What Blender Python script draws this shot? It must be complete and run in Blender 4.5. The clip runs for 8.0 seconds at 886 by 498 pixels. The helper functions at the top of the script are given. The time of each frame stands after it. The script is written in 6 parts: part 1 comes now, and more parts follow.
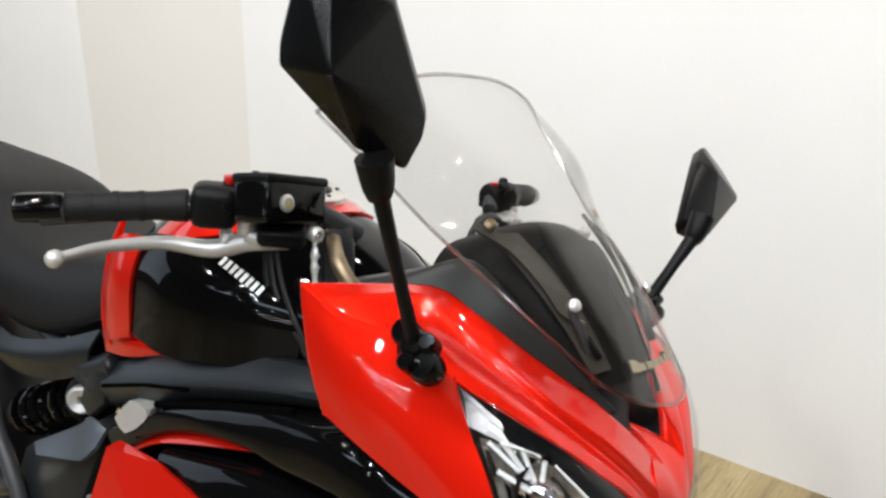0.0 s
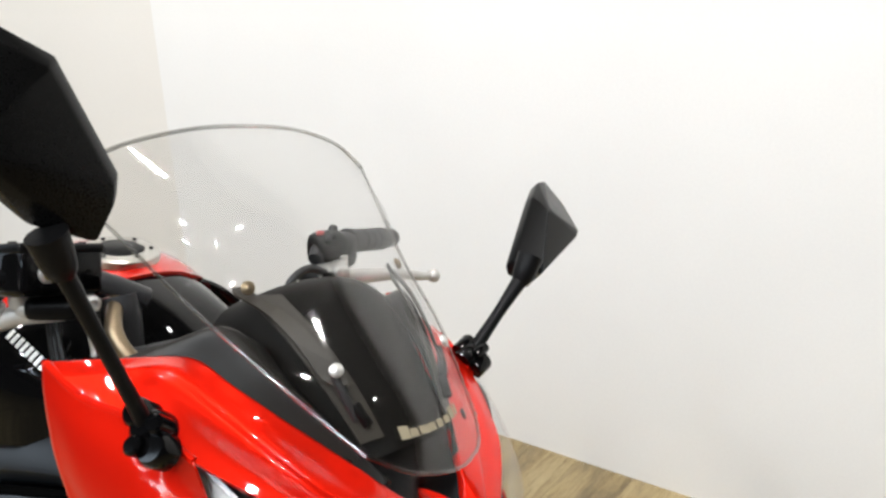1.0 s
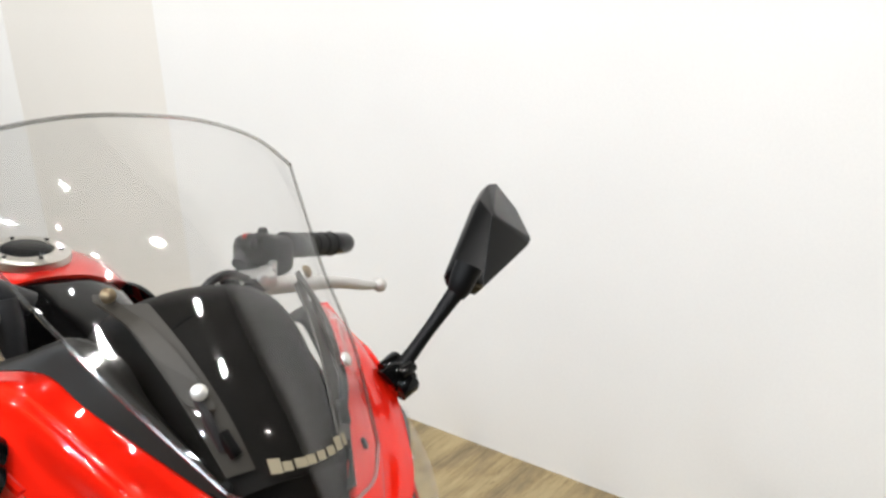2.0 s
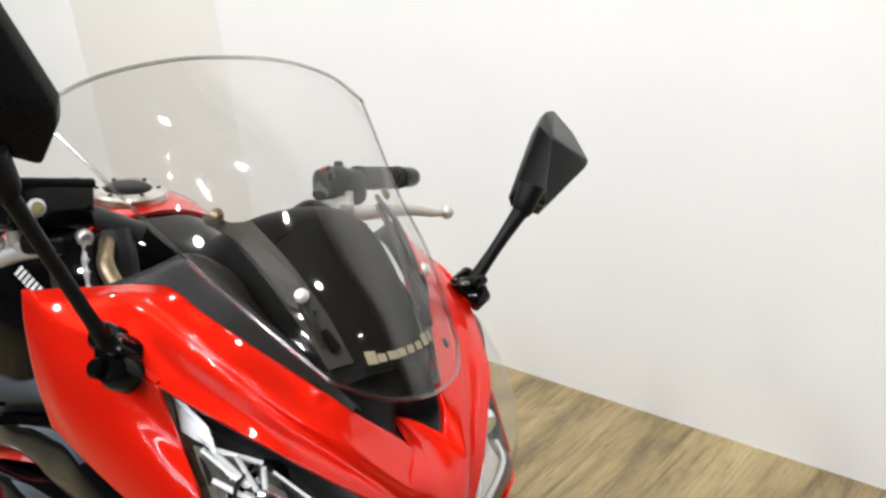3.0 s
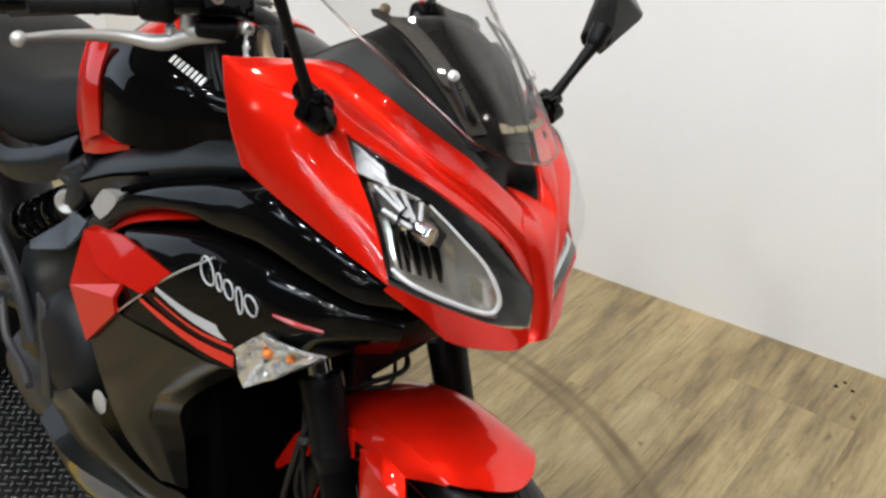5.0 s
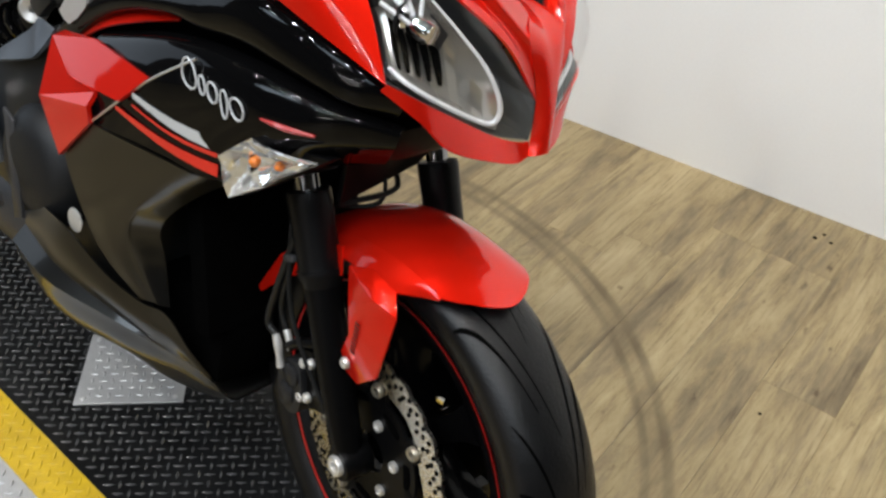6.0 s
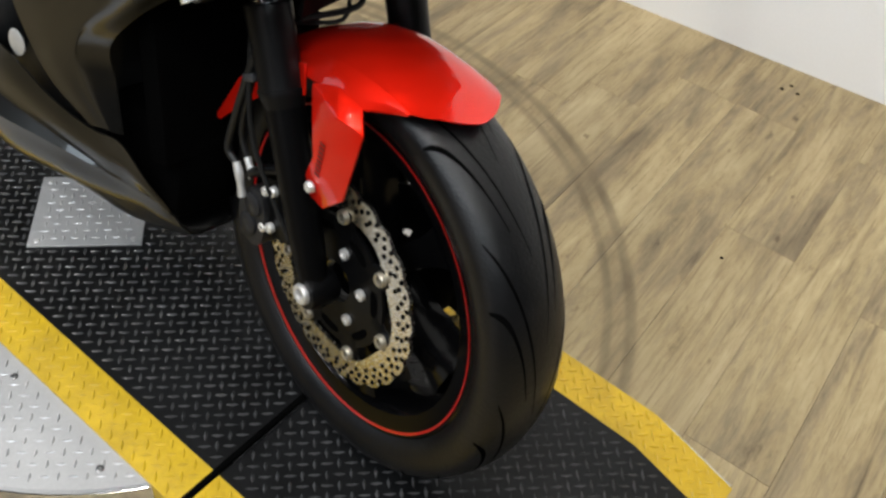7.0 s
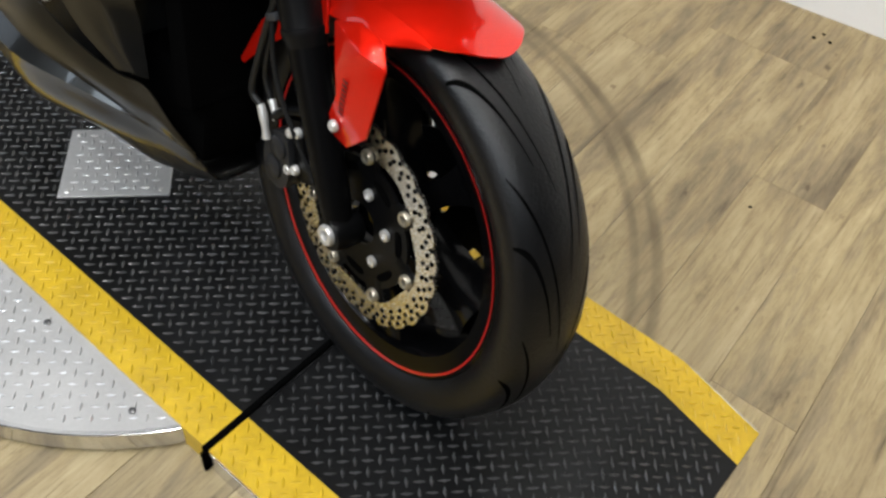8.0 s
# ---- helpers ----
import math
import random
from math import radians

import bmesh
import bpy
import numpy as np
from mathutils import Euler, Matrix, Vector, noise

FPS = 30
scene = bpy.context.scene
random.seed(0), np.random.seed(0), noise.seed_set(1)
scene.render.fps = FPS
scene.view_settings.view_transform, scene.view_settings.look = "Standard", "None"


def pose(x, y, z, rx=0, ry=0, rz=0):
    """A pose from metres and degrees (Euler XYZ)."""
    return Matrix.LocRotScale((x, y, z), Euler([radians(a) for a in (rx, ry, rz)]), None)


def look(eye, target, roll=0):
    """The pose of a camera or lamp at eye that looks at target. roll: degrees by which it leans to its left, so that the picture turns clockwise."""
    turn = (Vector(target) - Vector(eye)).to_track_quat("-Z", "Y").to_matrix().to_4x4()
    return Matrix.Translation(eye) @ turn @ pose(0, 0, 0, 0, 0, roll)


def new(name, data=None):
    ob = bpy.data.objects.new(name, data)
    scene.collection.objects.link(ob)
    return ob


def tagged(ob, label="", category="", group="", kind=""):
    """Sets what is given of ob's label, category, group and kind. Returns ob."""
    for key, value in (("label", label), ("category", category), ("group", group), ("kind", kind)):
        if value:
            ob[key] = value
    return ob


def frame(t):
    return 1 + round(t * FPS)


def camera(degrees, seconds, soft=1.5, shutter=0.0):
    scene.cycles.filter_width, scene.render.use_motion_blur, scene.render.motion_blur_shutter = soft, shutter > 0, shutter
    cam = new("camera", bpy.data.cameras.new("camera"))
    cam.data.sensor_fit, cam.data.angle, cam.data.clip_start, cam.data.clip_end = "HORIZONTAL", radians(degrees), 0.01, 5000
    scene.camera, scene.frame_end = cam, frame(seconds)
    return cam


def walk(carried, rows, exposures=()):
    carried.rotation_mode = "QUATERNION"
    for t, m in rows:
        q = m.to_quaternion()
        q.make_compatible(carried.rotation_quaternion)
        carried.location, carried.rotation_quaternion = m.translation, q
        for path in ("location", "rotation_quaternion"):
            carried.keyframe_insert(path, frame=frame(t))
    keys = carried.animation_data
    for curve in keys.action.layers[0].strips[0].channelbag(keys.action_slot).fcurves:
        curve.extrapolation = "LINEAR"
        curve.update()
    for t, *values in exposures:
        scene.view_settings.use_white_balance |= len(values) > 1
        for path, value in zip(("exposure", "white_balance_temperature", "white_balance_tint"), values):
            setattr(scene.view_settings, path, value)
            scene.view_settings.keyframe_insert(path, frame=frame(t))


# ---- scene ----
cam = camera(52.54, 8.0, soft=2.7)
# seconds, place, turn (Euler degrees)
ROWS = [
    (0.0, -0.0141, 0.1987, 1.4464, 64.926, -2.170, 10.472),
    (0.5, 0.0849, 0.2032, 1.4638, 66.019, -0.803, 9.380),
    (1.0, 0.1866, 0.2983, 1.4532, 66.507, 0.851, 9.373),
    (2.5, 0.2968, 0.4179, 1.4014, 67.262, 1.981, 14.113),
    (3.0, 0.2893, 0.3257, 1.4105, 64.250, 4.302, 14.508),
    (3.5, 0.2438, 0.1968, 1.4281, 62.754, 2.518, 13.213),
    (4.0, 0.2130, 0.1142, 1.4274, 62.181, 1.435, 12.171),
    (5.5, 0.1461, 0.0207, 1.3584, 55.513, -3.022, 12.363),
    (6.0, 0.1388, 0.0261, 1.3161, 50.670, -3.906, 11.741),
    (6.5, 0.1330, 0.0227, 1.2750, 46.787, -5.010, 10.662),
    (7.0, 0.1371, 0.0052, 1.2449, 43.052, -5.758, 9.878),
    (7.5, 0.1468, -0.0108, 1.2160, 39.796, -5.468, 9.781),
    (8.0, 0.1488, -0.0207, 1.2214, 41.010, -4.217, 10.848),
]
walk(cam, [(t, pose(x, y, z, a, b, c)) for t, x, y, z, a, b, c in ROWS], exposures=[(0.0, -0.18), (1.0, -0.12), (2.5, -0.12), (4.2, -0.18), (5.5, -0.31), (7.0, -0.20), (8.0, -0.13)])

# ---------------------------------------------------------------- light
WORLD = bpy.data.worlds.new("room_dark")
scene.world = WORLD
WORLD.use_nodes = True
WORLD.node_tree.nodes["Background"].inputs[0].default_value = (0.9, 0.95, 1.0, 1)
WORLD.node_tree.nodes["Background"].inputs[1].default_value = 0.004


def area_lamp(name, place, target, sx, sy, watts, colour=(1.0, 0.93, 0.82)):
    data = bpy.data.lights.new(name, "AREA")
    data.shape, data.size, data.size_y, data.energy, data.color = "DISK" if sx == sy else "RECTANGLE", sx, sy, watts, colour
    ob = new(name, data)
    ob.matrix_world = look(place, target)
    return ob


WALL_ANGLE = 68.35
WALL_FRAME = pose(0, 0, 0, 0, 0, WALL_ANGLE - 90) @ Matrix.Translation((0, 2.181, 0))  # x along the display wall, y out of the room
# wall washers: shaded lamps turned to the display wall
for rx_ in (-4.1, -3.0, -1.9, -0.8, 0.3, 1.4, 2.5, 3.6):
    washer = area_lamp("wall_washer_light", WALL_FRAME @ Vector((rx_, -0.80, 2.92)), WALL_FRAME @ Vector((rx_, 0.0, 1.20)), 0.10, 0.10, 9.4, (1.0, 0.970, 0.925))
    washer.data.spread = radians(115)
# recessed lamps in rows over the room
for row_y, row_x, watts, size, tint in ((-2.05, (-2.6, -1.8, -1.0, -0.2, 0.6), 11.0, 0.07, (1.0, 0.98, 0.95)),
                                        (-2.7, (-2.3, -1.5, -0.7, 0.1, 0.9), 11.0, 0.07, (0.94, 0.97, 1.0)),
                                        (-3.25, (-2.4, -1.4, -0.4, 0.6, 1.6), 11.0, 0.08, (0.9, 0.96, 1.0))):
    for rx_ in row_x:
        at = WALL_FRAME @ Vector((rx_, row_y, 2.92))
        area_lamp("ceiling_spot_light", at, at - Vector((0, 0, 1)), size, size, watts, tint)
for rx_ in (-2.9, -0.9, 1.1):
    at = WALL_FRAME @ Vector((rx_, -3.85, 2.92))
    area_lamp("ceiling_panel_light", at, at - Vector((0, 0, 1)), 1.2, 0.6, 20, (0.72, 0.86, 1.0))
# the hall goes on behind: a few more spots, and three long tubes across it
for rx_, ry_ in ((-2.6, -5.2), (-1.0, -5.2), (0.6, -5.2), (-2.0, -7.4), (-0.4, -7.4)):
    at = WALL_FRAME @ Vector((rx_, ry_, 2.92))
    area_lamp("ceiling_spot_light", at, at - Vector((0, 0, 1)), 0.08, 0.08, 6.0, (0.95, 0.97, 1.0))
for (ax_, ay_), (bx_, by_) in (((1.0, -8.5), (-2.4, -10.1)), ((1.1, -10.7), (-2.7, -12.6)), ((1.3, -14.3), (-3.0, -17.8))):
    a_, b_ = WALL_FRAME @ Vector((ax_, ay_, 2.9)), WALL_FRAME @ Vector((bx_, by_, 2.9))
    tube_ = area_lamp("ceiling_tube_light", a_.lerp(b_, 0.5), a_.lerp(b_, 0.5) - Vector((0, 0, 1)), (b_ - a_).length, 0.16, 26.0 * (b_ - a_).length, (1.0, 0.97, 0.95))
    tube_.matrix_world = Matrix.Translation(a_.lerp(b_, 0.5)) @ pose(0, 0, 0, 0, 0, math.degrees(math.atan2(b_.y - a_.y, b_.x - a_.x)))
# daylight in the shop window of the west wall
at = WALL_FRAME @ Vector((-5.96, -1.9, 1.65))
area_lamp("window_daylight", at, WALL_FRAME @ Vector((0, -1.9, 1.65)), 3.3, 2.1, 30, (0.74, 0.86, 1.0))

# ---------------------------------------------------------------- mesh helpers


def shade(bm, smooth=True, angle=40):
    for f in bm.faces:
        f.smooth = smooth
    if smooth:
        lim = radians(angle)
        for e in bm.edges:
            if len(e.link_faces) == 2 and e.calc_face_angle(0) > lim:
                e.smooth = False


def part(name, bm, material, parent=None, label="", smooth=True, angle=40, at=None):
    """Links a bmesh as one mesh object under a thing or a part."""
    bmesh.ops.recalc_face_normals(bm, faces=bm.faces[:])
    shade(bm, smooth, angle)
    me = bpy.data.meshes.new(name)
    bm.to_mesh(me)
    bm.free()
    me.materials.append(material)
    ob = new(name, me)
    if parent:
        ob.parent = parent
    if at is not None:
        ob.matrix_basis = at
    if label:
        tagged(ob, label)
    return ob


def spline(pts, n):
    """Points on a Catmull-Rom curve through pts, n steps a span."""
    p = [Vector(q) for q in pts]
    if len(p) < 3:
        return [p[0].lerp(p[-1], i / n) for i in range(n + 1)]
    p = [2 * p[0] - p[1]] + p + [2 * p[-1] - p[-2]]
    out = []
    for i in range(1, len(p) - 2):
        a, b, c, d = p[i - 1:i + 3]
        for j in range(n):
            t = j / n
            out.append(0.5 * (2 * b + (c - a) * t + (2 * a - 5 * b + 4 * c - d) * t * t + (3 * b - a - 3 * c + d) * t ** 3))
    return out + [p[-2]]


def grid_mesh(bm, rows, closed=False):
    vs = [[bm.verts.new(p) for p in r] for r in rows]
    m = len(rows[0])
    for i in range(len(rows) - 1):
        for j in range(m if closed else m - 1):
            k = (j + 1) % m
            bm.faces.new((vs[i][j], vs[i][k], vs[i + 1][k], vs[i + 1][j]))
    return vs


def patch(rows, nu=5, nv=5, thick=0.003, mirror=False, roll="", bead=0.004):
    """A smooth skin through rows of control points, with thickness. roll names the edges that turn in: a, b the first and last row, c, d the first and last column."""
    rs = [spline(r, nv) for r in rows]
    cols = [spline([r[j] for r in rs], nu) for j in range(len(rs[0]))]
    cols = [list(c) for c in cols]
    nj, ni = len(cols), len(cols[0])

    def lip(p, q, e):
        """Two points that carry the skin from q past p and then in."""
        out = (p - q).normalized()
        n = out.cross(e).normalized()
        axis = Vector((p.x, 0, 0.62))
        if n.dot(p - axis) < 0:
            n = -n
        return p + out * bead * 0.6 - n * bead * 0.45, p + out * bead * 0.8 - n * bead * 1.6

    if "c" in roll or "d" in roll:
        for tag, j, k in (("c", 0, 1), ("d", nj - 1, nj - 2)):
            if tag not in roll:
                continue
            pair = [lip(cols[j][i], cols[k][i], cols[j][min(i + 1, ni - 1)] - cols[j][max(i - 1, 0)]) for i in range(ni)]
            if tag == "c":
                first = [[q[1] for q in pair], [q[0] for q in pair]]
            else:
                cols += [[q[0] for q in pair], [q[1] for q in pair]]
        if "c" in roll:
            cols = first + cols
        nj = len(cols)
    for tag, i, k in (("a", 0, 1), ("b", -1, -2)):
        if tag in roll:
            ring_ = [lip(cols[j][i], cols[j][k], cols[min(j + 1, nj - 1)][i] - cols[max(j - 1, 0)][i]) for j in range(nj)]
            for j in range(nj):
                cols[j] = [ring_[j][1], ring_[j][0]] + cols[j] if tag == "a" else cols[j] + [ring_[j][0], ring_[j][1]]
    if mirror:
        cols = [[Vector((q.x, -q.y, q.z)) for q in c] for c in cols]
    bm = bmesh.new()
    grid_mesh(bm, cols)
    if thick:
        bmesh.ops.recalc_face_normals(bm, faces=bm.faces[:])
        bmesh.ops.solidify(bm, geom=bm.faces[:], thickness=thick)
    return bm


def both(rows):
    """Rows from the right edge to the middle, carried on to the left edge."""
    return [list(r) + [(x, -y, z) for x, y, z in reversed(r[:-1])] for r in rows]


def tube(pts, radius, seg=12, n=5, caps=True, bm=None):
    """A round bar along a curve; radius is a number or one number a point."""
    bm = bm or bmesh.new()
    path = spline(pts, n)
    if isinstance(radius, (int, float)):
        rad = [radius] * len(path)
    else:
        rad = [v.x for v in spline([(r, 0, 0) for r in radius], n)]
    rows, up = [], Vector((0, 0, 1))
    for i, p in enumerate(path):
        d = (path[min(i + 1, len(path) - 1)] - path[max(i - 1, 0)]).normalized()
        side = d.cross(up)
        if side.length < 0.1:
            side = d.cross(Vector((1, 0, 0)))
        side.normalize()
        other = side.cross(d).normalized()
        up = other
        rows.append([p + rad[i] * (math.cos(a) * side + math.sin(a) * other) for a in (2 * math.pi * k / seg for k in range(seg))])
    vs = grid_mesh(bm, rows, closed=True)
    if caps:
        bm.faces.new(vs[0])
        bm.faces.new(vs[-1])
    return bm


def lathe(profile, seg=32, axis="Y", bm=None, close=False):
    """Turns (radius, along) pairs round an axis."""
    bm = bm or bmesh.new()
    rows = []
    for r, h in profile:
        ring = []
        for k in range(seg):
            a = 2 * math.pi * k / seg
            c, s = r * math.cos(a), r * math.sin(a)
            ring.append({"X": (h, c, s), "Y": (c, h, s), "Z": (c, s, h)}[axis])
        rows.append(ring)
    vs = grid_mesh(bm, rows + ([rows[0]] if close else []), closed=True)
    if not close:
        for r, (rad, h) in ((vs[0], profile[0]), (vs[-1], profile[-1])):
            if rad > 1e-6:
                bm.faces.new(r)
    bmesh.ops.remove_doubles(bm, verts=bm.verts[:], dist=1e-6)
    return bm


def box(sx, sy, sz, m=None, bevel=0.003, bm=None, seg=2):
    bm = bm or bmesh.new()
    g = bmesh.ops.create_cube(bm, size=1, matrix=(m or Matrix()) @ Matrix.Diagonal((sx, sy, sz, 1)))
    if bevel:
        es = list({e for v in g["verts"] for e in v.link_edges})
        bmesh.ops.bevel(bm, geom=es, offset=bevel, segments=seg, affect="EDGES", profile=0.5)
    return bm


def slab(outline, depth, bevel=0.0, seg=2):
    """A plate from a closed outline in 3D, pushed out along a vector."""
    bm = bmesh.new()
    f = bm.faces.new([bm.verts.new(p) for p in outline])
    r = bmesh.ops.extrude_face_region(bm, geom=[f])
    vs = [v for v in r["geom"] if isinstance(v, bmesh.types.BMVert)]
    bmesh.ops.translate(bm, vec=depth, verts=vs)
    if bevel:
        bmesh.ops.bevel(bm, geom=bm.edges[:], offset=bevel, segments=seg, affect="EDGES", profile=0.5)
    return bm


def loft(sections, n=4, seg=5, caps=True):
    """A closed body through closed sections of equal point count."""
    bm = bmesh.new()
    rings = []
    for s in sections:
        c = spline(list(s) + [s[0]], seg)[:-1]
        rings.append(c)
    rows = list(zip(*[spline([r[j] for r in rings], n) for j in range(len(rings[0]))]))
    vs = grid_mesh(bm, rows, closed=True)
    if caps:
        bm.faces.new(vs[0])
        bm.faces.new(vs[-1])
    return bm


# ---------------------------------------------------------------- materials


def material(name, colour, rough=0.5, metal=0.0, coat=0.0, grain=60.0, vary=0.12, bump=0.02, stain=4.0, rough_vary=0.12, spec=0.5):
    """A surface with fine grain and broad wear, in object space."""
    m = bpy.data.materials.new(name)
    m.use_nodes = True
    t = m.node_tree
    p = t.nodes["Principled BSDF"]
    p.inputs["Metallic"].default_value = metal
    p.inputs["Coat Weight"].default_value = coat
    p.inputs["Coat Roughness"].default_value = 0.04
    p.inputs["Specular IOR Level"].default_value = spec
    co = t.nodes.new("ShaderNodeTexCoord")
    fine, broad = t.nodes.new("ShaderNodeTexNoise"), t.nodes.new("ShaderNodeTexNoise")
    fine.inputs["Scale"].default_value, broad.inputs["Scale"].default_value = grain, stain
    fine.inputs["Detail"].default_value, broad.inputs["Detail"].default_value = 6, 4
    mix = t.nodes.new("ShaderNodeMath")
    mix.operation = "MULTIPLY_ADD"
    mix.inputs[1].default_value = 0.4
    t.links.new(co.outputs["Object"], fine.inputs["Vector"])
    t.links.new(co.outputs["Object"], broad.inputs["Vector"])
    t.links.new(fine.outputs["Fac"], mix.inputs[0])
    half = t.nodes.new("ShaderNodeMath")
    half.operation = "MULTIPLY"
    half.inputs[1].default_value = 0.6
    t.links.new(broad.outputs["Fac"], half.inputs[0])
    t.links.new(half.outputs[0], mix.inputs[2])
    ramp = t.nodes.new("ShaderNodeValToRGB")
    lo = [c * (1 - vary) for c in colour]
    hi = [min(1, c * (1 + vary)) for c in colour]
    ramp.color_ramp.elements[0].position, ramp.color_ramp.elements[1].position = 0.3, 0.7
    ramp.color_ramp.elements[0].color = (*lo, 1)
    ramp.color_ramp.elements[1].color = (*hi, 1)
    t.links.new(mix.outputs[0], ramp.inputs[0])
    t.links.new(ramp.outputs[0], p.inputs["Base Color"])
    rr = t.nodes.new("ShaderNodeMapRange")
    rr.inputs["To Min"].default_value = max(0.02, rough * (1 - rough_vary))
    rr.inputs["To Max"].default_value = min(1, rough * (1 + rough_vary))
    t.links.new(mix.outputs[0], rr.inputs["Value"])
    t.links.new(rr.outputs[0], p.inputs["Roughness"])
    if bump:
        b = t.nodes.new("ShaderNodeBump")
        b.inputs["Strength"].default_value, b.inputs["Distance"].default_value = bump, 0.002
        t.links.new(fine.outputs["Fac"], b.inputs["Height"])
        t.links.new(b.outputs[0], p.inputs["Normal"])
    return m


def clear(name, tint, base=0.04, rough=0.02):
    """Thin clear plastic: see-through, with more gloss at a flat angle."""
    m = bpy.data.materials.new(name)
    m.use_nodes = True
    t = m.node_tree
    t.nodes.remove(t.nodes["Principled BSDF"])
    tr, gl, mx, lw, pw, ma = (t.nodes.new(n) for n in ("ShaderNodeBsdfTransparent", "ShaderNodeBsdfGlossy", "ShaderNodeMixShader", "ShaderNodeLayerWeight", "ShaderNodeMath", "ShaderNodeMath"))
    tr.inputs[0].default_value = (*tint, 1)
    no, rr = t.nodes.new("ShaderNodeTexNoise"), t.nodes.new("ShaderNodeMapRange")
    no.inputs["Scale"].default_value = 9.0
    rr.inputs["To Min"].default_value, rr.inputs["To Max"].default_value = rough * 0.6, rough * 1.6
    t.links.new(no.outputs["Fac"], rr.inputs["Value"])
    t.links.new(rr.outputs[0], gl.inputs["Roughness"])
    pw.operation, ma.operation = "POWER", "MULTIPLY_ADD"
    pw.inputs[1].default_value = 4.0
    ma.inputs[1].default_value, ma.inputs[2].default_value = 0.3, base
    t.links.new(lw.outputs["Facing"], pw.inputs[0])
    t.links.new(pw.outputs[0], ma.inputs[0])
    t.links.new(ma.outputs[0], mx.inputs[0])
    t.links.new(tr.outputs[0], mx.inputs[1])
    t.links.new(gl.outputs[0], mx.inputs[2])
    t.links.new(mx.outputs[0], t.nodes["Material Output"].inputs[0])
    return m


LAMP_WHITE = material("lamp_chamber_silver", (0.93, 0.94, 0.97), 0.20, metal=0.0, grain=60, bump=0.0, vary=0.05)
RED = material("red_gloss_paint", (0.72, 0.0125, 0.0040), 0.37, metal=0.55, coat=1.0, spec=0.0, grain=900, vary=0.06, bump=0.0, rough_vary=0.2)
BLACK = material("black_gloss_paint", (0.0020, 0.0020, 0.0022), 0.045, coat=0.0, spec=0.20, grain=700, vary=0.2, bump=0.0)
CALIPER = material("dark_caliper_enamel", (0.017, 0.017, 0.018), 0.42, metal=0.2, grain=300, bump=0.25, vary=0.2, spec=0.25)
CABLE = material("hose_rubber", (0.0075, 0.0075, 0.0075), 0.42, grain=300, bump=0.1, vary=0.2, spec=0.3)
GREY_METALLIC = material("graphite_metallic_paint", (0.030, 0.0295, 0.028), 0.28, metal=0.9, coat=0.5, grain=900, vary=0.15, bump=0.0)
WHEEL_BLACK = material("black_wheel_enamel", (0.0018, 0.0018, 0.0020), 0.14, grain=500, bump=0.0, vary=0.2, spec=0.11)
PLASTIC = material("black_moulded_plastic", (0.0042, 0.0042, 0.0045), 0.36, grain=500, bump=0.15, vary=0.2, spec=0.13)
SATIN = material("satin_grey_plastic", (0.032, 0.032, 0.034), 0.38, grain=600, bump=0.2, vary=0.15, spec=0.35)
RUBBER = material("tyre_rubber", (0.0036, 0.0036, 0.0040), 0.36, grain=260, bump=0.35, vary=0.3, stain=16, spec=0.30, rough_vary=0.6)
FORK_BLACK = material("black_stove_enamel", (0.0022, 0.0022, 0.0024), 0.32, grain=500, bump=0.06, vary=0.2, spec=0.09)
BUTTON = material("zinc_disc_button", (0.42, 0.38, 0.30), 0.34, metal=0.75, grain=240, bump=0.05, vary=0.15)
SIGNAL = material("signal_reflector_silver", (0.92, 0.92, 0.91), 0.12, metal=0.8, grain=60, bump=0.0, vary=0.06)
GRIP = material("grip_rubber", (0.007, 0.007, 0.007), 0.6, grain=300, bump=0.4, vary=0.2, spec=0.2)
SEAT = material("seat_vinyl", (0.0065, 0.0065, 0.0068), 0.55, grain=420, bump=0.5, vary=0.15, spec=0.2)
FRAME = material("black_frame_enamel", (0.0085, 0.0100, 0.0120), 0.36, metal=0.0, spec=0.40, coat=0.0, grain=300, bump=0.0, vary=0.15)
CAST = material("cast_engine_metal", (0.017, 0.0175, 0.0185), 0.45, metal=0.5, grain=220, bump=0.3, vary=0.2, spec=0.3)
STEEL = material("brushed_steel", (0.66, 0.65, 0.63), 0.38, metal=0.7, grain=240, bump=0.05, vary=0.12)
REFLECT = material("lamp_reflector_silver", (0.95, 0.92, 0.87), 0.14, metal=0.72, grain=60, bump=0.0, vary=0.05)
# paler than the black plate: glints on the raised marks put into colour; also screw grey
GLINT_GREY = material("glint_tread_grey", (0.13, 0.13, 0.13), 0.22, metal=0.6, grain=200, bump=0.1, vary=0.5, stain=20)
# chrome with the dark surroundings it mirrors put into its base colour
FORK_CHROME = material("darkened_fork_chrome", (0.30, 0.30, 0.31), 0.12, metal=1.0, grain=90, bump=0.0, vary=0.1)
CHROME = material("bright_chrome", (0.85, 0.85, 0.86), 0.08, metal=1.0, grain=90, bump=0.0, vary=0.06)
ALLOY = material("polished_alloy", (0.66, 0.64, 0.60), 0.3, metal=1.0, grain=160, bump=0.1, vary=0.12)
DISC = material("brake_disc_steel", (0.66, 0.63, 0.57), 0.27, metal=1.0, grain=300, bump=0.08, vary=0.15)
AMBER = material("amber_plastic", (0.75, 0.20, 0.03), 0.25, grain=80, bump=0.0)
LIGHT_GREY = material("silver_decal", (0.52, 0.53, 0.54), 0.35, metal=0.3, grain=300, bump=0.0)
WHITE_DECAL = material("white_decal", (0.78, 0.78, 0.77), 0.4, grain=200, bump=0.0)
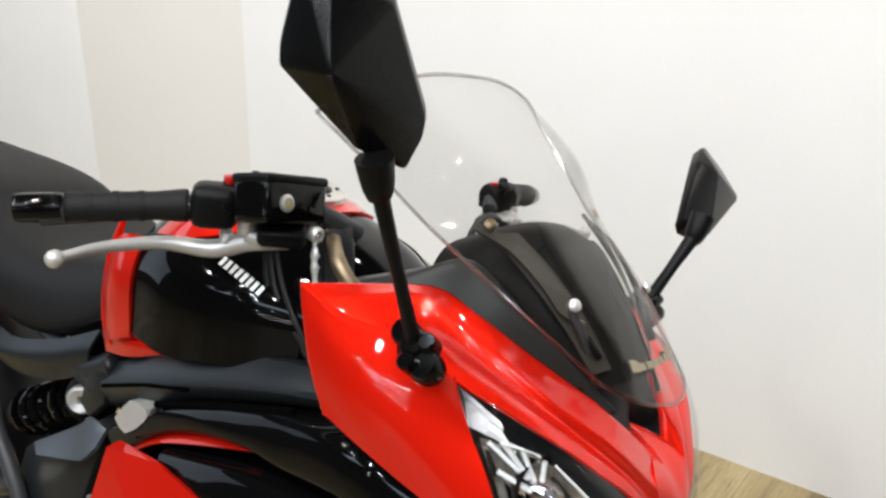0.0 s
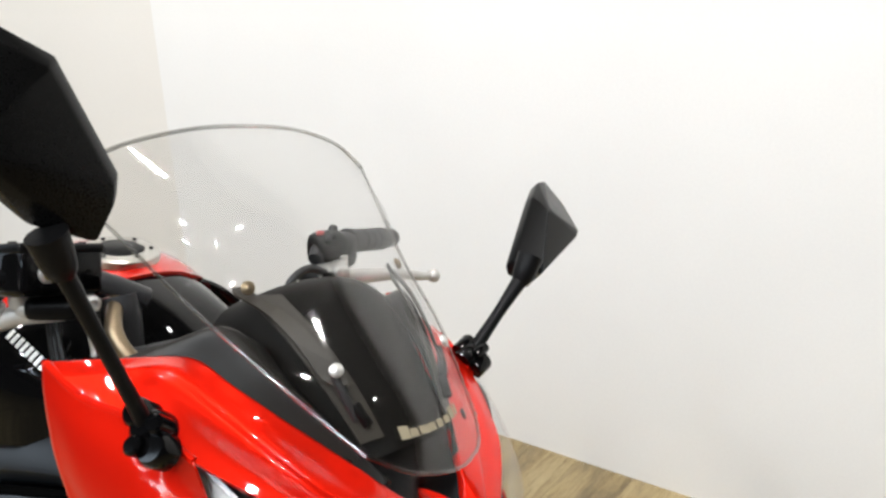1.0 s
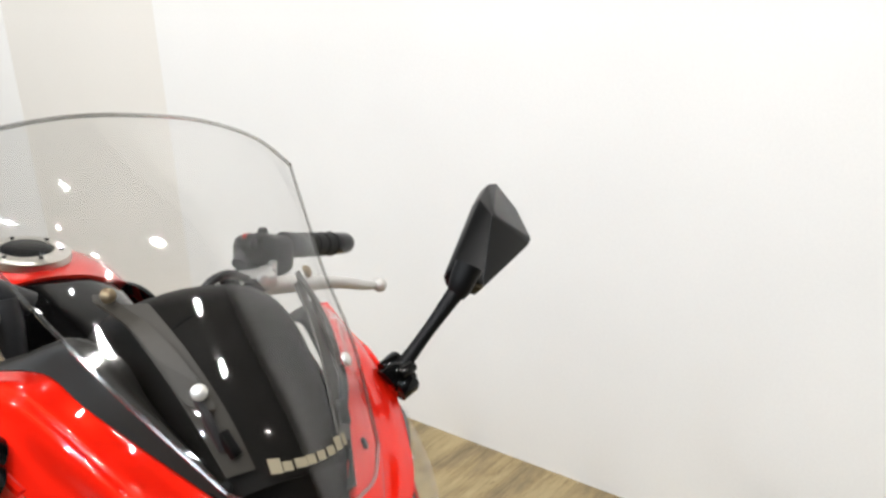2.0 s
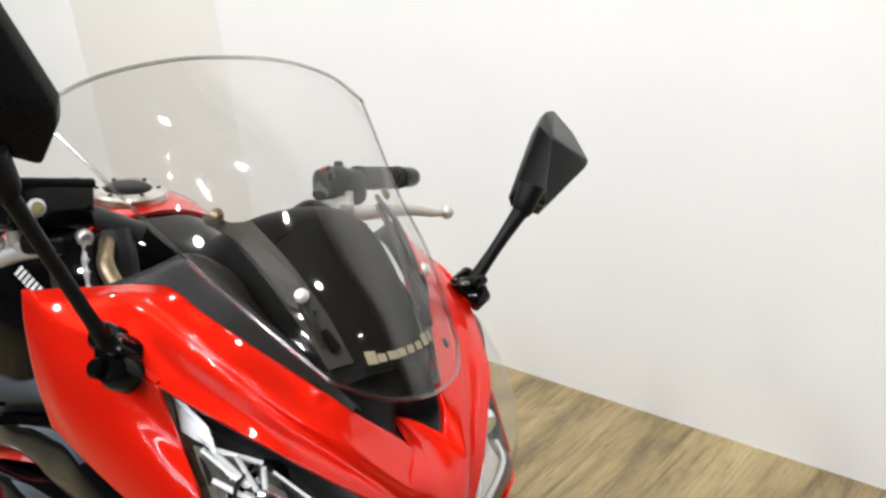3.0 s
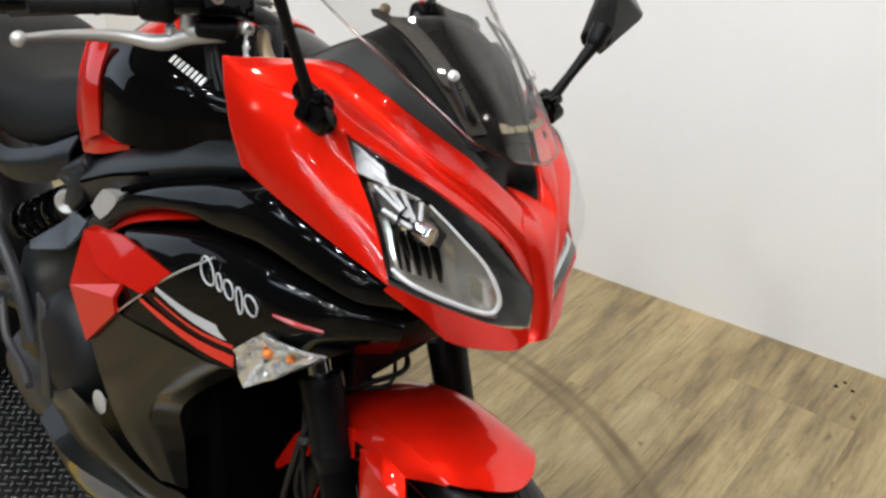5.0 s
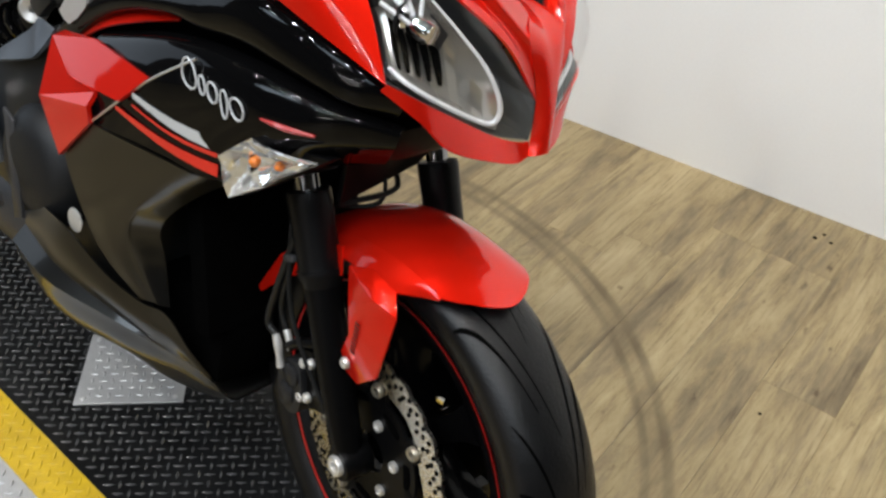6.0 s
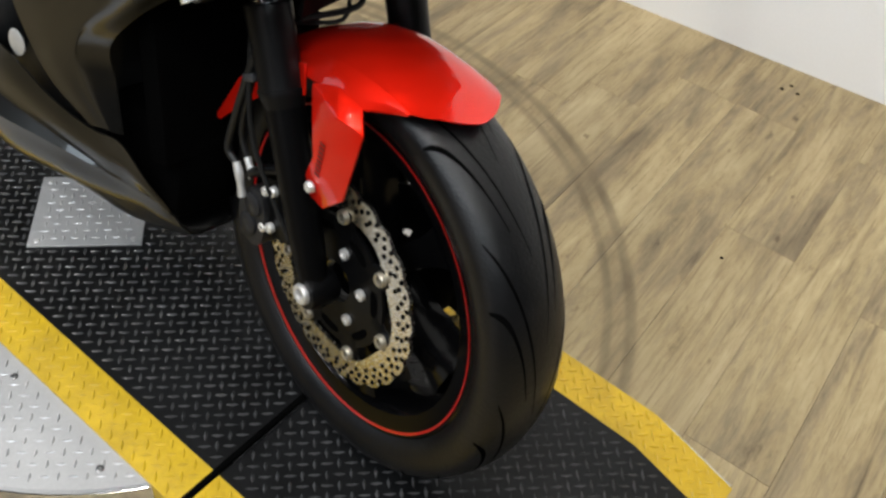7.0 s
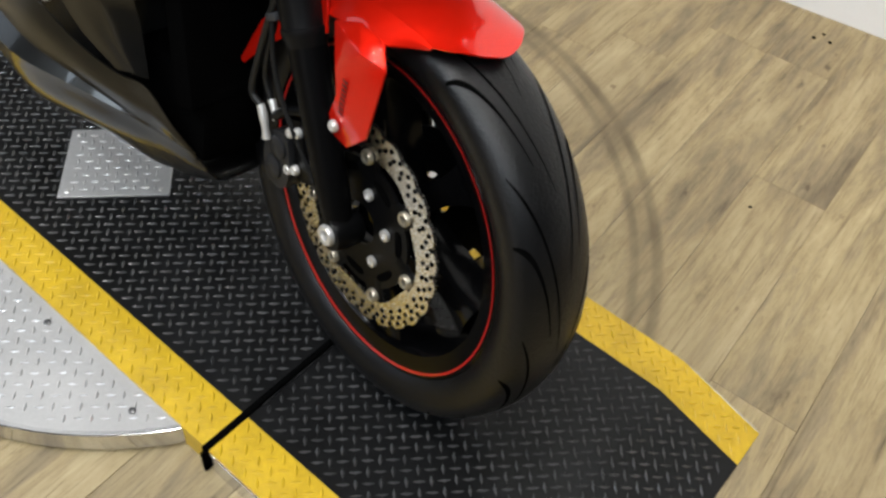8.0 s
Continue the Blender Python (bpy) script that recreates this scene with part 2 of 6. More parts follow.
GOLD_DECAL = material("pale_gold_decal", (0.27, 0.23, 0.155), 0.45, grain=200, bump=0.0)
RED_STRIPE = material("bright_red_decal", (0.55, 0.018, 0.010), 0.3, coat=0.6, grain=200, bump=0.0)
RED_DECAL = material("red_decal", (0.36, 0.006, 0.005), 0.3, coat=0.6, grain=200, bump=0.0)
ZINC = material("brown_passivated_steel", (0.22, 0.17, 0.11), 0.32, metal=0.9, grain=200, bump=0.05, vary=0.2)
LEVER = material("satin_silver_lever", (0.52, 0.51, 0.49), 0.42, metal=0.55, grain=200, bump=0.05, vary=0.08)
INNER_GREY = material("satin_grey_inner_panel", (0.014, 0.0128, 0.0110), 0.40, grain=700, bump=0.08, vary=0.15, spec=0.30)
SMOKE = material("smoked_grey_bezel", (0.075, 0.078, 0.078), 0.30, grain=300, bump=0.0, vary=0.1)
DASH = material("dark_dash_plastic", (0.0068, 0.0060, 0.0053), 0.50, grain=300, bump=0.08, vary=0.35, spec=0.12)
MARK_SILVER = material("raised_tread_polish", (0.55, 0.545, 0.535), 0.30, metal=0.7, grain=200, bump=0.05, vary=0.15)
BRACKET = material("brown_grey_bracket", (0.046, 0.040, 0.033), 0.42, grain=400, bump=0.1, vary=0.15, spec=0.35)
PLATE_CLEAN = material("clean_aluminium_cover", (0.46, 0.455, 0.45), 0.42, metal=0.5, grain=200, bump=0.1, vary=0.12, stain=9)
MIRROR_BLACK = material("satin_black_mirror_shell", (0.0024, 0.0024, 0.0025), 0.28, grain=700, bump=0.06, vary=0.2, spec=0.17)
RED_PRINT = material("dark_red_print", (0.10, 0.004, 0.003), 0.45, grain=200, bump=0.0)
# lit copy of the pivot plate's metal, for the bevel that faces up
PIVOT_LIT = material("lit_blue_grey_satin_metal", (0.070, 0.079, 0.092), 0.36, metal=0.35, grain=300, bump=0.08, vary=0.12)
SIGHT = material("sight_glass_fluid", (0.30, 0.25, 0.09), 0.15, coat=1.0, grain=60, bump=0.0)
SCREEN = clear("clear_screen_acrylic", (0.955, 0.955, 0.95), 0.038, 0.03)
LENS = clear("clear_lamp_lens", (0.985, 0.985, 0.985), 0.022, 0.02)
MIRROR = material("mirror_glass", (0.85, 0.86, 0.87), 0.03, metal=1.0, grain=20, bump=0.0, vary=0.02)
DARK_WALL = material("charcoal_wall_paint", (0.060, 0.058, 0.056), 0.8, grain=140, bump=0.05, vary=0.06, stain=1.0)
# recess colour, a little darker and warmer than WALL
RECESS_TONE = material("recess_wall_tone", (0.785, 0.765, 0.73), 0.7, grain=160, bump=0.06, vary=0.03, stain=1.2)
WALL = material("white_wall_paint", (0.84, 0.84, 0.835), 0.7, grain=160, bump=0.06, vary=0.035, stain=2.0)
CEILING = material("dark_ceiling_paint", (0.050, 0.049, 0.048), 0.85, grain=120, bump=0.05, vary=0.04, stain=1.0)
PLATE_BLACK = material("black_painted_tread_plate", (0.0036, 0.0037, 0.0040), 0.36, grain=300, bump=0.25, vary=0.8, stain=7, spec=0.22, rough_vary=0.35)
PLATE_YELLOW = material("yellow_painted_tread_plate", (0.52, 0.335, 0.010), 0.40, grain=120, bump=0.15, vary=0.22, stain=16)
PLATE_SILVER = material("bare_aluminium_tread_plate", (0.40, 0.395, 0.39), 0.42, metal=0.35, grain=200, bump=0.1, vary=0.12, stain=7)
EDGE_METAL = material("polished_edge_metal", (0.62, 0.61, 0.59), 0.16, metal=1.0, grain=40, bump=0.05, vary=0.15, rough_vary=0.5)
# near-black without gloss: shade of cavities and slots put into colour; also pins, specks
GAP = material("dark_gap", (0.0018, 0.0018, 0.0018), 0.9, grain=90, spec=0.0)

# ---------------------------------------------------------------- the room

def wall_piece(name, x0, x1, y0, y1, z0, z1, m, label, mat=None):
    bm = box(x1 - x0, y1 - y0, z1 - z0, pose((x0 + x1) / 2, (y0 + y1) / 2, (z0 + z1) / 2), 0.0)
    ob = part(name, bm, mat or WALL, smooth=False)
    ob.matrix_basis = m
    return tagged(ob, label, "wall", kind="structure")


wall_piece("wall_north", -2.03, 4.6, 0.0, 0.15, -0.02, 3.0, WALL_FRAME, "smooth white painted display wall with soft shadows")
wall_piece("wall_north_recess", -2.80, -2.03, 0.0015, 0.1515, -0.02, 3.0, WALL_FRAME, "slightly darker and warmer wall recess between brighter panels", RECESS_TONE)
wall_piece("wall_north_return", -6.15, -2.80, 0.0, 0.15, -0.02, 3.0, WALL_FRAME, "white painted wall beyond the recess")
wall_piece("wall_east", 4.45, 4.6, -19.0, -0.004, -0.02, 3.0, WALL_FRAME, "plain charcoal side wall", DARK_WALL)
west = [wall_piece("wall_west", -6.15, -6.0, *span, WALL_FRAME, "plain charcoal side wall round the shop window", DARK_WALL) for span in
        ((-19.0, -3.58, -0.02, 3.0), (-0.22, -0.004, -0.02, 3.0), (-3.578, -0.222, -0.02, 0.57), (-3.578, -0.222, 2.73, 3.0))]
wall_piece("wall_south", -6.0, 4.44, -19.15, -19.0, -0.02, 3.0, WALL_FRAME, "plain charcoal wall at the end of the hall", DARK_WALL)
window = tagged(new("window_1"), "wide shop window with a dark frame", "window", kind="structure")
window.matrix_basis = WALL_FRAME
for y_, z_, sy_, sz_ in ((-1.9, 0.60, 3.36, 0.05), (-1.9, 2.70, 3.36, 0.05), (-3.55, 1.65, 0.05, 2.05), (-0.25, 1.65, 0.05, 2.05)):
    part("window_frame", box(0.08, sy_, sz_, pose(-6.06, y_, z_), 0.004), DARK_WALL, window)
ceiling = part("ceiling", box(11.0, 19.6, 0.1, pose(-0.8, -9.5, 3.06), 0.0), CEILING, smooth=False)
ceiling.matrix_basis = WALL_FRAME
tagged(ceiling, "plain dark painted ceiling with recessed lamps", "ceiling", kind="structure")

# ---------------------------------------------------------------- the turntable and its ramp
STRIP = pose(0, 0, 0, 0, 0, -29.4)  # x along the runway, y across it
S_LO, S_HI = 0.368, 0.976
YELLOW = 0.073
BACK, SEAM, BEND, END = -2.45, -0.454, -0.02, 0.132
TOP = 0.050
CENTRE = Vector((-0.5, 1.07, 0))

turntable = tagged(new("turntable"), "motorised display turntable with bare tread-plate disc and black runway", "turntable")
turntable.matrix_basis = pose(CENTRE.x, CENTRE.y, 0)
disc = part("disc", lathe([(0.0, 0.004), (0.548, 0.004), (0.552, 0.008), (0.552, TOP - 0.006), (0.548, TOP - 0.002), (0.0, TOP - 0.002)], 96, "Z"), PLATE_SILVER, turntable, "bare aluminium tread-plate disc", angle=30)

part("disc_edge", lathe([(0.5515, 0.006), (0.5545, 0.006), (0.5545, TOP - 0.006), (0.5515, TOP - 0.006)], 96, "Z", close=True), EDGE_METAL, turntable, "polished metal edge band of the disc", angle=30)


def lozenges(places, long, wide, high, m):
    """Raised tread marks, joined: each a low pointed lozenge."""
    bm = bmesh.new()
    for x, y, a in places:
        c, s = math.cos(a), math.sin(a)
        pts = [(-long, 0, 0), (0, -wide, 0), (long, 0, 0), (0, wide, 0), (-long * 0.5, 0, high), (long * 0.5, 0, high)]
        v = [bm.verts.new(m @ Vector((x + c * px - s * py, y + s * px + c * py, pz))) for px, py, pz in pts]
        for f in ((0, 1, 4), (1, 5, 4), (1, 2, 5), (2, 3, 5), (3, 4, 5), (3, 0, 4)):
            bm.faces.new([v[i] for i in f])
    return bm


def tread(x0, x1, y0, y1, pitch, keep=lambda x, y: True, turn=0.0):
    out = []
    c, s = math.cos(turn), math.sin(turn)
    mx, my = (x0 + x1) / 2, (y0 + y1) / 2
    n = int(((x1 - x0) + (y1 - y0)) / 2 / pitch) + 2
    for i in range(-n, n + 1):
        for j in range(-n, n + 1):
            x, y = mx + pitch * (c * i - s * j), my + pitch * (s * i + c * j)
            if x0 <= x <= x1 and y0 <= y <= y1 and keep(x, y):
                out.append((x, y, (0.0 if (i + j) % 2 else math.pi / 2) + turn))
    return out


inv = turntable.matrix_basis.inverted() @ STRIP
STRIP_IN = STRIP.inverted() @ turntable.matrix_basis


def off_strip(x, y):
    q = STRIP_IN @ Vector((x, y, 0))
    return x * x + y * y < 0.535 ** 2 and not (S_LO - 0.008 < q.y < S_HI + 0.008)


tagged(part("tread_mark", lozenges(tread(-0.55, 0.55, -0.55, 0.55, 0.0195, off_strip, radians(14)), 0.0085, 0.0024, 0.0011, Matrix.Translation((0, 0, TOP - 0.002))), MARK_SILVER, turntable), kind="stuff")


def runway(x0, x1, y0, y1, mat, name, label):
    """One long band of the runway, level and then sloping to the floor."""
    bm = bmesh.new()
    prof = [(x0, TOP + 0.003), (SEAM - 0.004, TOP + 0.003)] if x1 < SEAM + 0.01 else [(SEAM + 0.006, TOP + 0.003), (BEND - 0.02, TOP + 0.003), (BEND, TOP + 0.002), (BEND + 0.02, TOP - 0.004), (END, 0.004)]
    rows = [[(x, y0, z), (x, y1, z)] for x, z in prof] + [[(x, y0, 0.001), (x, y1, 0.001)] for x, z in reversed(prof)]
    vs = grid_mesh(bm, rows + [rows[0]])
    bmesh.ops.remove_doubles(bm, verts=bm.verts[:], dist=1e-6)
    bmesh.ops.holes_fill(bm, edges=bm.edges[:], sides=20)
    ob = part(name, bm, mat, turntable, label, smooth=False)
    ob.matrix_basis = inv
    return ob


for a, b, mat, nm, lab in ((S_LO, S_LO + YELLOW, PLATE_YELLOW, "yellow_edge", "yellow painted safety edge"), (S_LO + YELLOW + 0.0005, S_HI - YELLOW - 0.0005, PLATE_BLACK, "black_runway", "black painted tread-plate runway"), (S_HI - YELLOW, S_HI, PLATE_YELLOW, "yellow_edge", "yellow painted safety edge")):
    runway(BACK, SEAM, a, b, mat, nm, lab)
    runway(SEAM, END, a, b, mat, nm, lab)


for lo, hi, mat in ((S_LO + 0.006, S_LO + YELLOW - 0.006, PLATE_YELLOW), (S_LO + YELLOW + 0.008, S_HI - YELLOW - 0.008, GLINT_GREY), (S_HI - YELLOW + 0.006, S_HI - 0.006, PLATE_YELLOW)):
    marks = [p for p in tread(-1.9, END - 0.010, lo, hi, 0.0178, turn=radians(45)) if abs(p[0] - SEAM) > 0.011]
    level = [p for p in marks if p[0] < BEND]
    slope = [p for p in marks if p[0] >= BEND]
    tagged(part("tread_mark", lozenges(level, 0.0106, 0.0029, 0.0024 if mat is GLINT_GREY else 0.0016, Matrix.Translation((0, 0, TOP + 0.003))), mat, turntable, at=inv), kind="stuff")
    tilt = math.degrees(math.atan2(TOP - 0.001, END - BEND))
    fall = inv @ Matrix.Translation((BEND, 0, TOP + 0.003)) @ pose(0, 0, 0, 0, tilt, 0) @ Matrix.Translation((-BEND, 0, 0.0))
    tagged(part("tread_mark", lozenges(slope, 0.0106, 0.0029, 0.0024 if mat is GLINT_GREY else 0.0016, Matrix()), mat, turntable, at=fall), kind="stuff")
skirt = [(SEAM + 0.008, 0.002), (END - 0.004, 0.002), (END - 0.004, 0.005), (BEND + 0.02, TOP - 0.006), (BEND - 0.01, TOP - 0.001), (SEAM + 0.008, TOP - 0.001)]
for y_ in (S_LO - 0.0025, S_HI + 0.0005):
    part("side_skirt", slab([(x, y_, z) for x, z in skirt], (0, 0.002, 0)), EDGE_METAL, turntable, "polished metal side of the ramp", smooth=False, at=inv)
part("hinge_rod", tube([(SEAM, S_LO - 0.004, TOP + 0.004), (SEAM + 0.0, 0.6, TOP + 0.0045), (SEAM, S_HI, TOP + 0.004)], 0.0058, 8), GAP, turntable, "blackened hinge pin across the runway", at=inv)
part("hinge_rod", box(0.006, 0.012, TOP, pose(SEAM, S_LO - 0.004, TOP / 2), 0.001), GAP, turntable, at=inv)
cover = part("cover_plate", box(0.19, 0.175, 0.004, pose(-0.5 * 0.17, 0.0225, TOP + 0.0055), 0.001), PLATE_CLEAN, turntable, "bare aluminium tread-plate cover screwed over the pivot", smooth=False)
cover.matrix_basis = pose(0.02, -0.015, 0, 0, 0, 17)
tagged(part("cover_tread", lozenges(tread(-0.172, 0.0, -0.058, 0.105, 0.0175), 0.0078, 0.0024, 0.0013, Matrix.Translation((0, 0, TOP + 0.0075))), PLATE_CLEAN, turntable, at=cover.matrix_basis), kind="stuff")


def screw(parent, p, r=0.006, mat=STEEL, axis="Z", name="screw", h=0.002):
    bm = lathe([(0.0, 0.0), (r, 0.0), (r, h * 0.6), (r * 0.75, h), (r * 0.3, h), (r * 0.22, h * 0.4), (0.0, h * 0.4)], 12, axis)
    return part(name, bm, mat, parent, at=Matrix.Translation(p))


for p in ((-0.530, 0.696), (-0.341, 0.579), (-0.72, 0.81)):
    screw(turntable, turntable.matrix_basis.inverted() @ Vector((p[0], p[1], TOP - 0.002)), 0.006, GLINT_GREY)
for q in ((-0.165, -0.052), (-0.165, 0.095), (-0.005, -0.052)):
    screw(turntable, cover.matrix_basis @ Vector((q[0], q[1], TOP + 0.0075)), 0.005)

# ---------------------------------------------------------------- the motorcycle
# x ahead, y to the rider's left, z up, from the front tyre's contact; it leans on its stand
HEADING, SIDE_LEAN = -30.0, 13.5
bike = tagged(new("motorcycle"), "red and black faired sport motorcycle leaning on its side stand", "motorcycle")
bike.matrix_basis = Matrix.Translation((-0.0349, 0.7396, 0.0583)) @ pose(0, 0, 0, 0, 0, HEADING) @ pose(0, 0, 0, -SIDE_LEAN, 0, 0)
AXLE = Vector((0, 0, 0.299))
RAKE = 25.0
STEER_AXIS = Vector((-math.sin(radians(RAKE)), 0, math.cos(radians(RAKE))))
STEER = Matrix.Translation(AXLE) @ Matrix.Rotation(radians(-11.0), 4, STEER_AXIS) @ Matrix.Translation(-AXLE)

# ---- front wheel: axis along y, origin in the hub
wheel = part("front_wheel", lathe([(0.0, -0.052), (0.026, -0.052), (0.030, -0.046), (0.030, 0.046), (0.026, 0.052), (0.0, 0.052)], 24), BLACK, bike, "black cast front wheel hub", at=STEER @ Matrix.Translation(AXLE))


def tyre_mesh(r_out, half, r_bead, seg=96):
    """A round-crowned tyre whose sidewalls draw in to a narrower rim."""
    h = r_out - r_bead
    near_bead = [(0.0, 0.68), (0.05, 0.76), (0.13, 0.85), (0.26, 0.94), (0.42, 0.995), (0.55, 1.0)]
    crown = [(0.66, 0.965), (0.76, 0.88), (0.85, 0.73), (0.92, 0.54), (0.97, 0.30), (1.0, 0.0)]
    side = [(r_bead + h * a, half * b) for a, b in near_bead + crown]
    return lathe(side + [(r, -y) for r, y in reversed(side[:-1])], seg, "Y", close=True)


def tyre_skin(r_out, half, r_bead, lat):
    """Radius and side offset on the tread, lat from -1 to 1 across it."""
    pts = [(0.0, 1.0), (0.30, 0.97), (0.54, 0.92), (0.73, 0.85), (0.88, 0.76), (0.965, 0.66), (1.0, 0.55)]
    y = abs(lat)
    f = float(np.interp(y, [p[0] for p in pts], [p[1] for p in pts]))
    return r_bead + (r_out - r_bead) * f, half * lat


tyre = part("tyre", tyre_mesh(0.300, 0.060, 0.2305), RUBBER, wheel, "black treaded front tyre", angle=60)


def tread_grooves(r_out, half, count, flip):
    """Curved rain grooves, set as thin dark inlays in the crown."""
    bm = bmesh.new()
    for i in range(count):
        base = 2 * math.pi * i / count
        for side in (-1, 1):
            off = 0 if side < 0 else math.pi / count
            for lane, (s0, s1, sw) in enumerate(((0.04, 0.86, 0.80), (0.34, 0.97, 0.42))):
                rows = []
                for k in range(13):
                    f = k / 12
                    lat = side * (s0 + (s1 - s0) * f)
                    ang = base + off + lane * 0.11 + flip * (sw * f + 0.10 * math.sin(f * math.pi))
                    wid = 0.0072 * math.sin(math.pi * min(1, 0.12 + f * 0.8))
                    rr, y = tyre_skin(r_out, half, 0.2305, lat)
                    rr += 0.0007
                    rows.append([((rr) * math.cos(ang + d), y, (rr) * math.sin(ang + d)) for d in (-wid / rr, wid / rr)])
                grid_mesh(bm, rows)
    return bm


part("tread_groove", tread_grooves(0.300, 0.060, 9, 1), GAP, tyre, "dark rain grooves")
rim = part("rim", lathe([(0.234, -0.0455), (0.234, -0.040), (0.222, -0.038), (0.206, -0.034), (0.196, -0.018), (0.194, 0.0), (0.196, 0.018), (0.206, 0.034), (0.222, 0.038), (0.234, 0.040), (0.234, 0.0455), (0.2305, 0.0475), (0.2215, 0.0440), (0.203, 0.0395), (0.189, 0.02), (0.187, 0.0), (0.189, -0.02), (0.203, -0.0395), (0.2215, -0.0440), (0.2305, -0.0475)], 96, "Y", close=True), WHEEL_BLACK, wheel, "gloss black cast rim")
for s in (-1, 1):
    part("rim_stripe", lathe([(0.2276, s * 0.0472), (0.2245, s * 0.0460), (0.2245, s * 0.0440), (0.2276, s * 0.0452)], 96, "Y", close=True), RED_DECAL, rim, "thin red rim tape")
for k in range(6):
    a = radians(60 * k + 47)
    spoke = loft([[(r * math.cos(a + o) , y, r * math.sin(a + o)) for o, y in ((-w / r, -d), (w / r, -d), (w / r, d), (-w / r, d))] for r, w, d in ((0.028, 0.020, 0.034), (0.085, 0.017, 0.028), (0.15, 0.018, 0.028), (0.192, 0.026, 0.034))], 3, 2)
    part("spoke", spoke, WHEEL_BLACK, wheel)


def petal_disc(r_out, r_in, y0, y1):
    bm = bmesh.new()
    n, m = 24, 8
    rows = []
    for k in range(n * m):
        a = 2 * math.pi * k / (n * m)
        ro = r_out - 0.0045 * (0.5 - 0.5 * math.cos(n * a)) ** 2
        ri = r_in + 0.004 * math.cos(6 * a)
        rows.append([(r * math.cos(a), y, r * math.sin(a)) for r, y in ((ri, y0), (ro, y0), (ro, y1), (ri, y1))])
    grid_mesh(bm, rows + [rows[0]], closed=True)
    bmesh.ops.remove_doubles(bm, verts=bm.verts[:], dist=1e-6)
    return bm


def disc_holes(y, rows):
    bm = bmesh.new()
    for r, n, off in rows:
        for k in range(n):
            a = 2 * math.pi * (k + off) / n
            bmesh.ops.create_cone(bm, cap_ends=True, segments=8, radius1=0.0032, radius2=0.0032, depth=0.0072, matrix=Matrix.Translation((r * math.cos(a), y, r * math.sin(a))) @ pose(0, 0, 0, 90, 0, 0))
    return bm


for s in (-1, 1):
    d = part("brake_disc", petal_disc(0.150, 0.111, s * 0.0625, s * 0.0675), DISC, wheel, "petal-edged drilled brake disc", smooth=True, angle=30)
    part("drilled_hole", disc_holes(s * 0.065, ((0.1425, 48, 0.0), (0.1345, 48, 0.5), (0.126, 36, 0.25))), GAP, d, "drilled holes")
    c = part("disc_carrier", lathe([(0.030, s * 0.060), (0.088, s * 0.060), (0.094, s * 0.0615), (0.094, s * 0.0665), (0.060, s * 0.0680), (0.030, s * 0.0690)], 56, "Y", close=True), FORK_BLACK, wheel, "black disc carrier")
    for k in range(7):
        a = radians(91 - 360 / 7 * k)
        arm = loft([[(r * math.cos(a + o), s * 0.0645 + y, r * math.sin(a + o)) for o, y in ((-w / r, -0.003), (w / r, -0.003), (w / r, 0.003), (-w / r, 0.003))] for r, w in ((0.080, 0.022), (0.100, 0.014), (0.115, 0.012))], 3, 2)
        part("carrier_arm", arm, FORK_BLACK, c)
        part("disc_button", lathe([(0.0048, 0), (0.0100, 0), (0.0100, s * 0.005), (0.0082, s * 0.0072), (0.0048, s * 0.0065)], 16, "Y", close=True), BUTTON, c, at=Matrix.Translation((0.1045 * math.cos(a), s * 0.067, 0.1045 * math.sin(a))))
        b = a - radians(25.7)
        rows = [[((0.078 + d) * math.cos(b + o), s * 0.0686, (0.078 + d) * math.sin(b + o)) for d in (-h, h)] for o, h in ((-0.24, 0.0015), (-0.20, 0.0042), (-0.08, 0.0055), (0.08, 0.0055), (0.20, 0.0042), (0.24, 0.0015))]
        part("carrier_slot", patch(rows, 2, 1, 0.0008), GAP, c)
    for a in (79, 18, -50, -112, 150, 214):
        a = radians(a)
        part("carrier_bolt", lathe([(0.0, s * 0.0035), (0.0036, s * 0.0035), (0.0042, s * 0.006), (0.0078, s * 0.005), (0.0082, 0.0), (0.0, 0.0)], 14), STEEL, c, at=Matrix.Translation((0.054 * math.cos(a), s * 0.0675, 0.054 * math.sin(a))))
part("valve_stem", tube([(0.18, 0.0, 0.05), (0.165, -0.01, 0.046)], 0.003, 6, 2), STEEL, wheel)
# ---- fork, in the steering frame
def along(d, y):
    """A point d up the right or left fork leg from the axle."""
    return AXLE + STEER_AXIS * d + Vector((0, y, 0))


